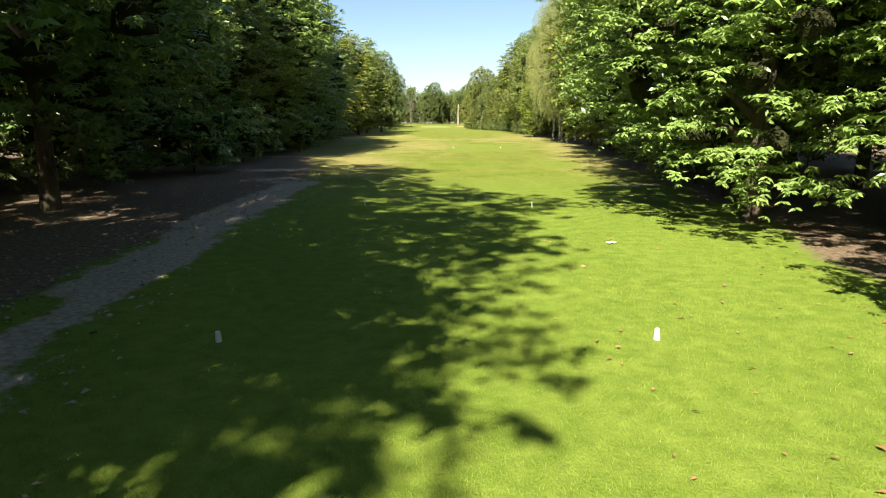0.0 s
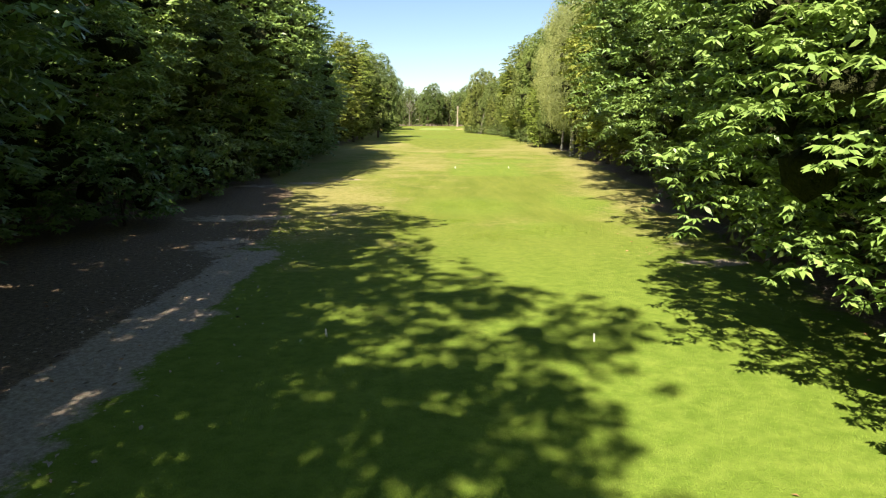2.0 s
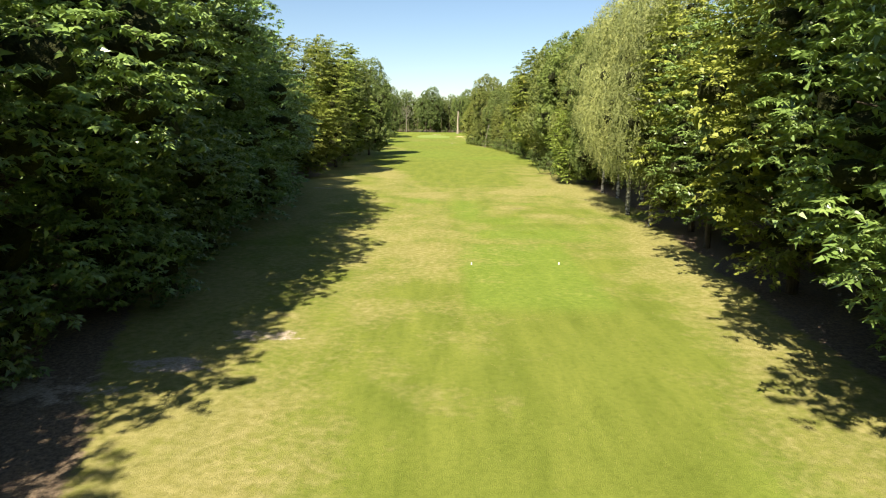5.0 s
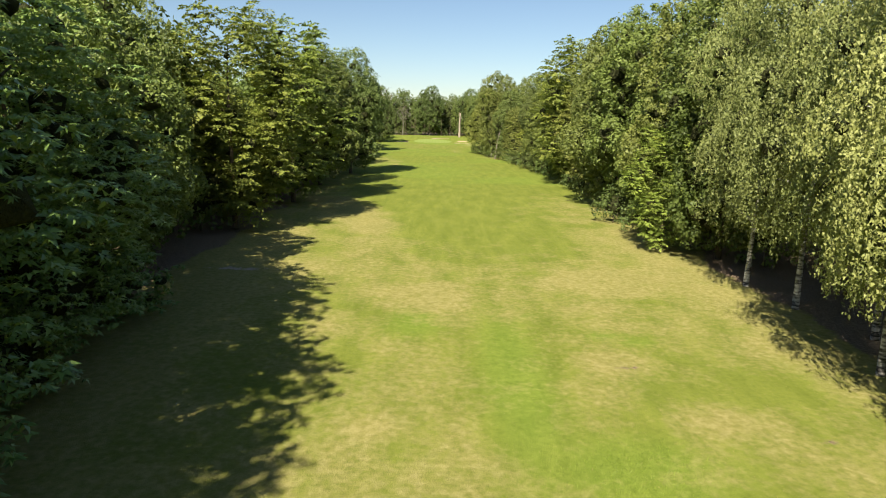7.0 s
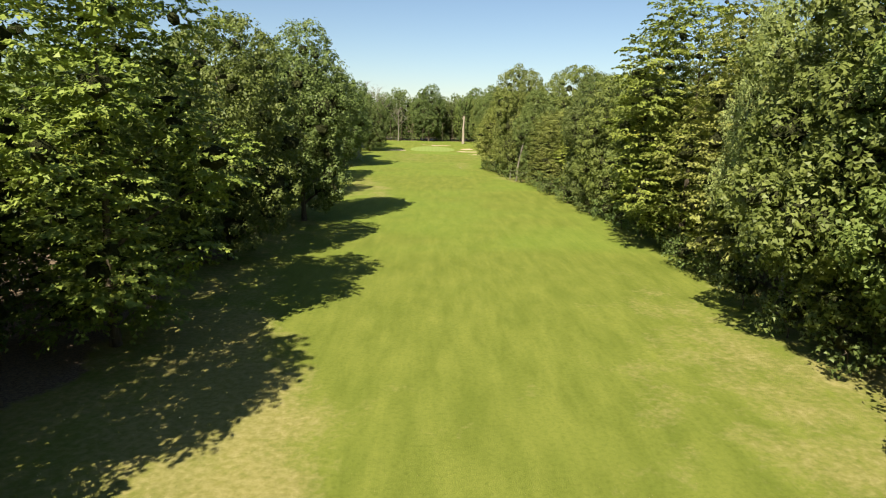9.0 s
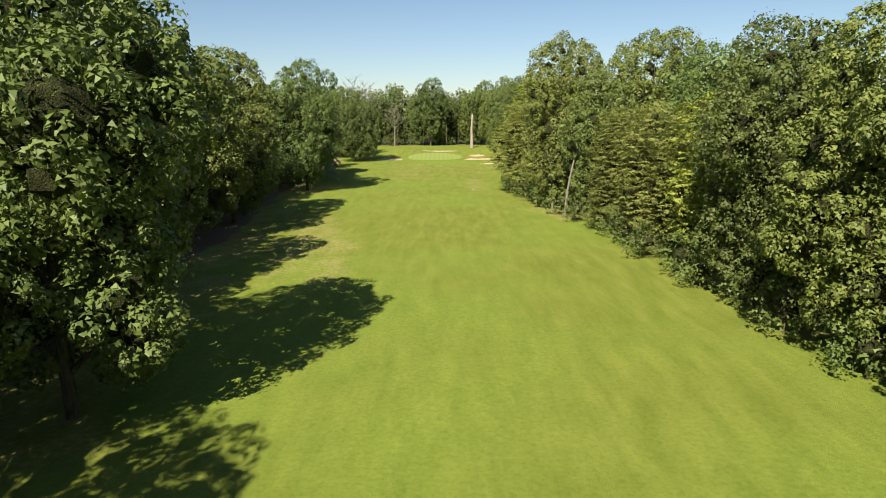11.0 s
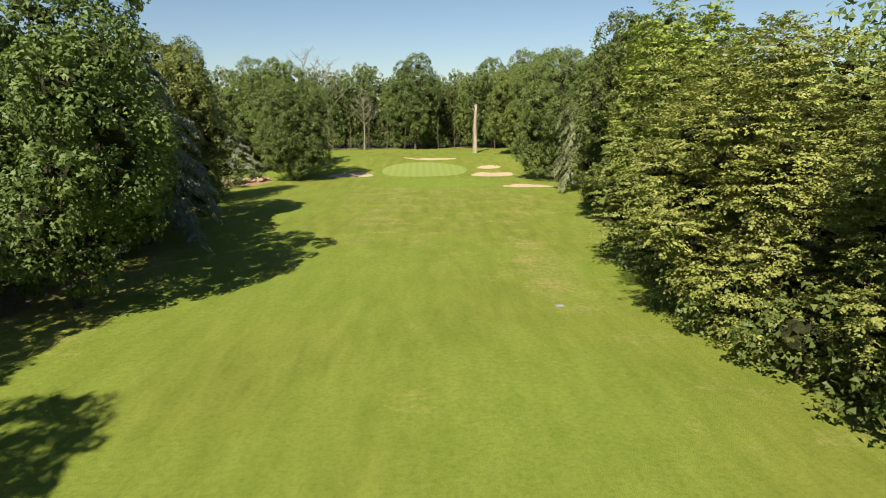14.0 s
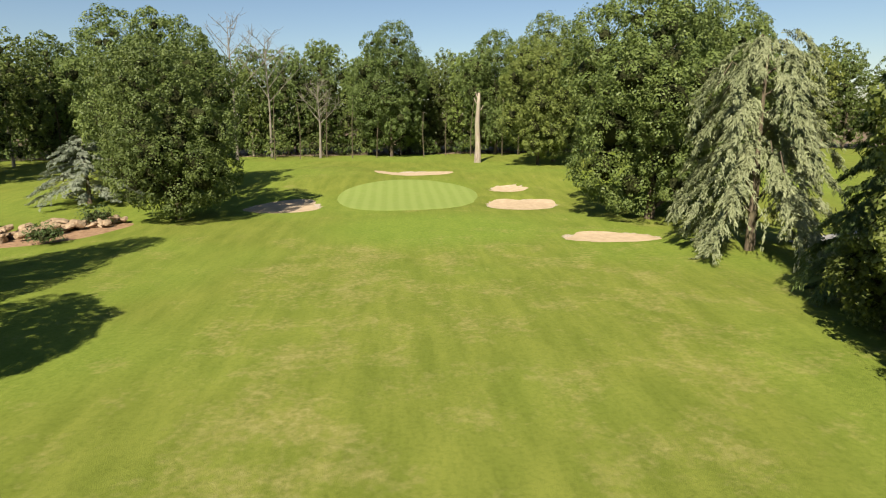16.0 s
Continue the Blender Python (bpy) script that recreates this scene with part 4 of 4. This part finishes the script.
# thin bare stems at the edge of the wood
for i in range(11):
    x = -27 + i * 4.6 + rng.uniform(-0.9, 0.9)
    y = 375 + rng.uniform(-2.5, 3.5)
    hgt = rng.uniform(7, 13)
    z = float(height(x, y))
    stem = single_tube("dead_sapling", [(x, y, z - 0.1), (x + rng.uniform(-0.3, 0.3), y, z + hgt * 0.5), (x + rng.uniform(-0.8, 0.8), y, z + hgt)], [0.10, 0.07, 0.03], BARK, 6)
    tagged(stem, "thin bare sapling at the edge of the wood", "sapling", "saplings at the wood's edge")

# the leaning trunk beside the fairway and a pale one near it
tagged(single_tube("leaning_trunk", [(12.9, 215.3, -0.1), (13.2, 215.6, 3.0), (13.8, 216.0, 6.0), (14.6, 216.4, 9.0)], [0.15, 0.125, 0.10, 0.06], TWIG), "slim pale tree trunk leaning over the fairway's edge", "tree trunk")
tagged(single_tube("pale_trunk", [(12.4, 220.8, -0.1), (12.45, 220.9, 1.0), (12.6, 221.1, 1.9)], [0.15, 0.12, 0.09], TWIG), "short pale trunk under the hanging branches", "tree trunk")


def rock(name, seed, size):
    """A weathered, cracked block of stone."""
    cuts = planes(seed)
    bm = bmesh.new()
    bmesh.ops.create_icosphere(bm, subdivisions=2, radius=1.0)
    for q in bm.verts:
        d = q.co.normalized()
        cut = 1.0
        for n in cuts:
            m = d.dot(n)
            if m > 0.3:
                cut = min(cut, 0.56 / m)
        q.co = d * cut * (1 + 0.14 * noise.noise(d * 2.3 + Vector((seed, 0, 0))) + 0.06 * noise.noise(d * 7 + Vector((0, seed, 0))))
        q.co.x, q.co.y, q.co.z = q.co.x * size[0], q.co.y * size[1], q.co.z * size[2]
    me = bpy.data.meshes.new(name)
    bm.to_mesh(me)
    bm.free()
    me.materials.append(STONE)
    return new(name, me)


def planes(seed):
    g = np.random.default_rng(seed + 900)
    return [Vector(g.normal(size=3)).normalized() for _ in range(11)]


# the rock garden left of the fairway, before the green
for i in range(84):
    q = i / 83
    x = -38.6 + 7.6 * q + rng.uniform(-1.3, 1.3)
    y = 304.6 + 10.0 * q + rng.uniform(-1.6, 1.6)
    sc = rng.uniform(0.34, 0.80)
    r = rock("garden_rock", 100 + i, (sc * rng.uniform(0.9, 1.7), sc * rng.uniform(0.7, 1.2), sc * rng.uniform(0.4, 0.8)))
    r.matrix_basis = pose(x, y, float(height(x, y)) + 0.12 + 0.75 * rng.uniform(0, 1) * (1 - abs(q - 0.5)), rng.uniform(-26, 26), rng.uniform(-26, 26), rng.uniform(0, 360))
    tagged(r, "weathered tan sandstone rock in a rock garden", "rock", "rocks of the rock garden")
tagged(sheet("earth_bed", oval(-33.8, 310.5, 4.6, 6.6, -35, 0.12, 70), plain("brown_earth", (0.20, 0.12, 0.07), (0.34, 0.22, 0.13), 2.0, 0.95, 0.1, 0.6, 0.05), 0.04, 5), "bare brown earth bed under the rocks", "earth bed", kind="structure")
kind("shrub", broad_tree("garden_shrub", 71, 1.5, 0.05, 1.35, SHRUB, BARK, 1900, 0.13, 16, 0.9, 0.42, 3, 0.03, per=16, under=14), "low round green shrub in the rock garden", "shrub")
for x, y, k in ((-32.2, 305.6, 1.0), (-32.0, 313.6, 1.1)):
    plant("shrub", x, y, k)

# gravel track on the far right, and a small white notice beside the bunker
track = [(24.0, 297.6), (30.0, 300.0), (40.0, 303.0), (60.0, 306.5), (60.0, 309.3), (40.0, 305.6), (30.0, 302.4), (24.0, 299.8)]
tv = [(x, y, float(height(x, y)) + 0.05) for x, y in track]
tagged(new("gravel_track", mesh_of("gravel_track", tv, [(0, 1, 6, 7), (1, 2, 5, 6), (2, 3, 4, 5)], ASPHALT)), "pale grey gravel track through the rough", "track", kind="structure")


def box_bm(sx, sy, sz, at=(0, 0, 0), bevel=0.01):
    bm = bmesh.new()
    bmesh.ops.create_cube(bm, size=1.0, matrix=Matrix.Translation(at) @ Matrix.Diagonal((sx, sy, sz, 1)))
    bmesh.ops.bevel(bm, geom=list(bm.edges), offset=bevel, segments=2, affect="EDGES")
    return bm


def notice(x, y, w, h, up, turn, arrow, label):
    """A small white board on a stake, with bars for its writing."""
    sign = new("notice_board")
    sign.matrix_basis = pose(x, y, float(height(x, y)), 0, 0, turn)
    part("stake", box_bm(0.05, 0.05, up + 0.15, (0, 0.03, (up - 0.15) / 2)), METAL, sign)
    bm = bmesh.new()
    out = [(-w / 2, 0, up), (w / 2, 0, up), (w / 2, 0, up + h), (-w / 2, 0, up + h)]
    if arrow:
        out = [(-w / 2 - h * 0.5, 0, up + h / 2), (-w / 2, 0, up)] + out[1:3] + [(-w / 2, 0, up + h)]
    face = bm.faces.new([bm.verts.new(p) for p in out])
    ext = bmesh.ops.extrude_face_region(bm, geom=[face])["geom"]
    bmesh.ops.translate(bm, vec=(0, -0.025, 0), verts=[q for q in ext if isinstance(q, bmesh.types.BMVert)])
    bmesh.ops.recalc_face_normals(bm, faces=bm.faces)
    board = part("board", bm, WHITE, sign, "white painted board")
    for k in range(3):
        part("writing_bar", box_bm(w * (0.62 - 0.1 * k), 0.004, h * 0.12, (0.02 * k, -0.029, up + h * (0.75 - 0.25 * k)), 0.001), METAL, board, "dark bar of writing")
    return tagged(sign, label, "sign")


notice(13.2, 43.0, 0.85, 0.36, 0.45, 6, True, "white arrow-shaped wooden sign on a low stake")
notice(18.6, 302.2, 0.62, 0.42, 0.35, 0, False, "small white notice board beside the bunker")

# ---- details on the turf
def tee_marker(x, y, h, w, turn, label):
    thing = new("tee_marker")
    thing.matrix_basis = pose(x, y, float(height(x, y)), 4, -5, turn)
    bm = bmesh.new()
    bmesh.ops.create_cone(bm, cap_ends=True, segments=6, radius1=w, radius2=w * 0.72, depth=h, matrix=Matrix.Translation((0, 0, h / 2)))
    bmesh.ops.bevel(bm, geom=list(bm.edges), offset=w * 0.15, segments=2, affect="EDGES")
    part("block", bm, WHITE, thing)
    part("spike", box_bm(0.012, 0.012, 0.12, (0, 0, -0.05), 0.002), METAL, thing)
    return tagged(thing, label, "tee marker", "tee markers")


tee_marker(2.42, 6.55, 0.14, 0.040, 20, "white plastic tee marker standing on the sunny tee")
tee_marker(-2.50, 6.45, 0.13, 0.040, 50, "white plastic tee marker standing in the tree's shade")
for x, y in ((-2.3, 17.9), (2.6, 17.7)):
    tee_marker(x, y, 0.16, 0.022, 10, "slim white tee peg in the grass")
for x, y in ((1.0, 60.9), (5.7, 61.1)):
    tee_marker(x, y, 0.15, 0.040, 30, "white tee marker on the forward tee")
bm = bmesh.new()
bmesh.ops.create_grid(bm, x_segments=6, y_segments=4, size=1.0)
for q in bm.verts:
    q.co = Vector((q.co.x * 0.10, q.co.y * 0.06, 0.035 + 0.03 * noise.noise(q.co * 2.1)))
scrap = new("paper_scrap", bpy.data.meshes.new("paper_scrap"))
bm.to_mesh(scrap.data)
bm.free()
scrap.data.materials.append(WHITE)
scrap.modifiers.new("thickness", "SOLIDIFY").thickness = 0.006
scrap.matrix_basis = pose(3.4, 12.1, float(height(3.4, 12.1)), 0, 0, 25)
tagged(scrap, "crumpled white scrap of paper on the grass", "paper")
cover_lid = new("drain_cover")
cover_lid.matrix_basis = pose(3.5, 244.1, float(height(3.5, 244.1)) + 0.02, 0, 0, 8)
part("frame", box_bm(0.44, 0.34, 0.05, (0, 0, 0), 0.012), METAL, cover_lid)
part("lid", box_bm(0.36, 0.26, 0.05, (0, 0, 0.012), 0.012), ASPHALT, cover_lid)
tagged(cover_lid, "grey rectangular drain cover set in the fairway", "drain cover")

# fallen leaves on the tee and under the chestnuts
n = 420
fx = np.concatenate((rng.uniform(1.2, 6.5, 90), rng.uniform(5.5, 12.0, 200), rng.uniform(-9, -5.4, 130)))
fy = np.concatenate((rng.uniform(3.2, 13.0, 90), rng.uniform(4.0, 30.0, 200), rng.uniform(3.0, 26.0, 130)))
fc = np.column_stack((fx, fy, height(fx, fy) + 0.03))
fl = leaves(fc, np.column_stack((rng.normal(size=(n, 2)), np.zeros(n))), unit(rng.normal(size=(n, 3)) * 0.35 + (0, 0, 1)), rng.uniform(0.05, 0.11, n), 0.45)
tagged(new("fallen_leaves", quads_mesh("fallen_leaves", fl, DRYLEAF)), "dry orange and brown leaves fallen on the grass", "fallen leaves", kind="stuff")

# sticks, chips and small stones trodden into the path and scattered through the litter
LITTER = plain("pale_litter", (0.30, 0.23, 0.165), (0.52, 0.44, 0.35), 14.0, 0.9, 0.15)
n = 2600
ly = rng.uniform(2.0, 30.0, n)
lx = np.interp(ly, [-20, 2, 7.5, 10.6, 14.3, 18, 25.4], [-4.0, -4.2, -4.85, -5.25, -5.6, -5.7, -5.9]) + rng.normal(size=n) * 0.9 - 0.35
lx[: n // 4] = rng.uniform(-11.0, -5.2, n // 4)
lc = np.column_stack((lx, ly, height(lx, ly) + 0.012))
ll = leaves(lc, np.column_stack((rng.normal(size=(n, 2)), rng.normal(size=n) * 0.15)), unit(rng.normal(size=(n, 3)) * 0.3 + (0, 0, 1)), rng.uniform(0.03, 0.13, n) * rng.uniform(0.5, 1.2, n), 0.5)
tagged(new("path_litter", quads_mesh("path_litter", ll, LITTER)), "chips, twigs and small stones strewn over the sandy path", "litter", kind="stuff")


def blades(name, x, y, tall, wide, material, lean=0.45):
    """Grass blades: narrow triangles in one mesh."""
    n = len(x)
    z = height(x, y) - 0.004
    a = rng.uniform(0, 6.28, n)
    h = tall * rng.uniform(0.5, 1.25, n)
    tip = np.column_stack((x + rng.normal(size=n) * lean * h, y + rng.normal(size=n) * lean * h, z + h))
    dx, dy = np.cos(a) * wide, np.sin(a) * wide
    v = np.stack((np.column_stack((x - dx, y - dy, z)), np.column_stack((x + dx, y + dy, z)), tip), axis=1)
    me = bpy.data.meshes.new(name)
    me.vertices.add(n * 3)
    me.vertices.foreach_set("co", v.astype(np.float32).ravel())
    me.loops.add(n * 3)
    me.loops.foreach_set("vertex_index", np.arange(n * 3, dtype=np.int32))
    me.polygons.add(n)
    me.polygons.foreach_set("loop_start", np.arange(n, dtype=np.int32) * 3)
    me.materials.append(material)
    me.update(calc_edges=True)
    return new(name, me)


BLADE = leaf_material("grass_blade", (0.104, 0.160, 0.014), (0.216, 0.280, 0.036), 0.25)
STRAW = leaf_material("straw_blade", (0.184, 0.168, 0.040), (0.344, 0.288, 0.112), 0.2)
n = 90000
bx = rng.uniform(-4.6, 6.2, n)
by = 3.0 + 15.0 * rng.uniform(0, 1, n) ** 1.7
keep = bx > np.interp(by, [3, 10, 18], [-3.7, -4.4, -4.8])
tagged(blades("tee_grass", bx[keep], by[keep], 0.035, 0.0035, BLADE), "short bright green mown grass of the tee", "grass", kind="stuff")

# tufts of coarser grass and clover on the dry fairway
tx, ty = [], []
for cx, cy, rr, k in ((1.2, 36.0, 2.0, 2600), (3.6, 29.3, 1.5, 1800), (0.4, 31.4, 0.5, 500), (1.4, 28.0, 0.9, 700), (4.2, 75.6, 1.8, 2200), (-6.8, 30.5, 1.6, 500), (5.4, 70.6, 0.8, 500), (3.4, 86.5, 0.7, 400), (12.5, 206, 1.2, 500), (13.6, 199, 1.4, 600)):
    tx.append(cx + rng.normal(size=k) * rr * 0.55)
    ty.append(cy + rng.normal(size=k) * rr * 0.55)
tagged(blades("grass_tufts", np.concatenate(tx), np.concatenate(ty), 0.07, 0.007, BLADE, 0.7), "tufts of coarse green grass and clover", "grass tufts", kind="stuff")
n = 26000
sx, sy = rng.uniform(-9, 16, n), rng.uniform(24, 118, n)
tagged(blades("dry_grass", sx, sy, 0.05, 0.005, STRAW, 0.7), "sparse dry straw-coloured grass on the fairway", "grass", kind="stuff")
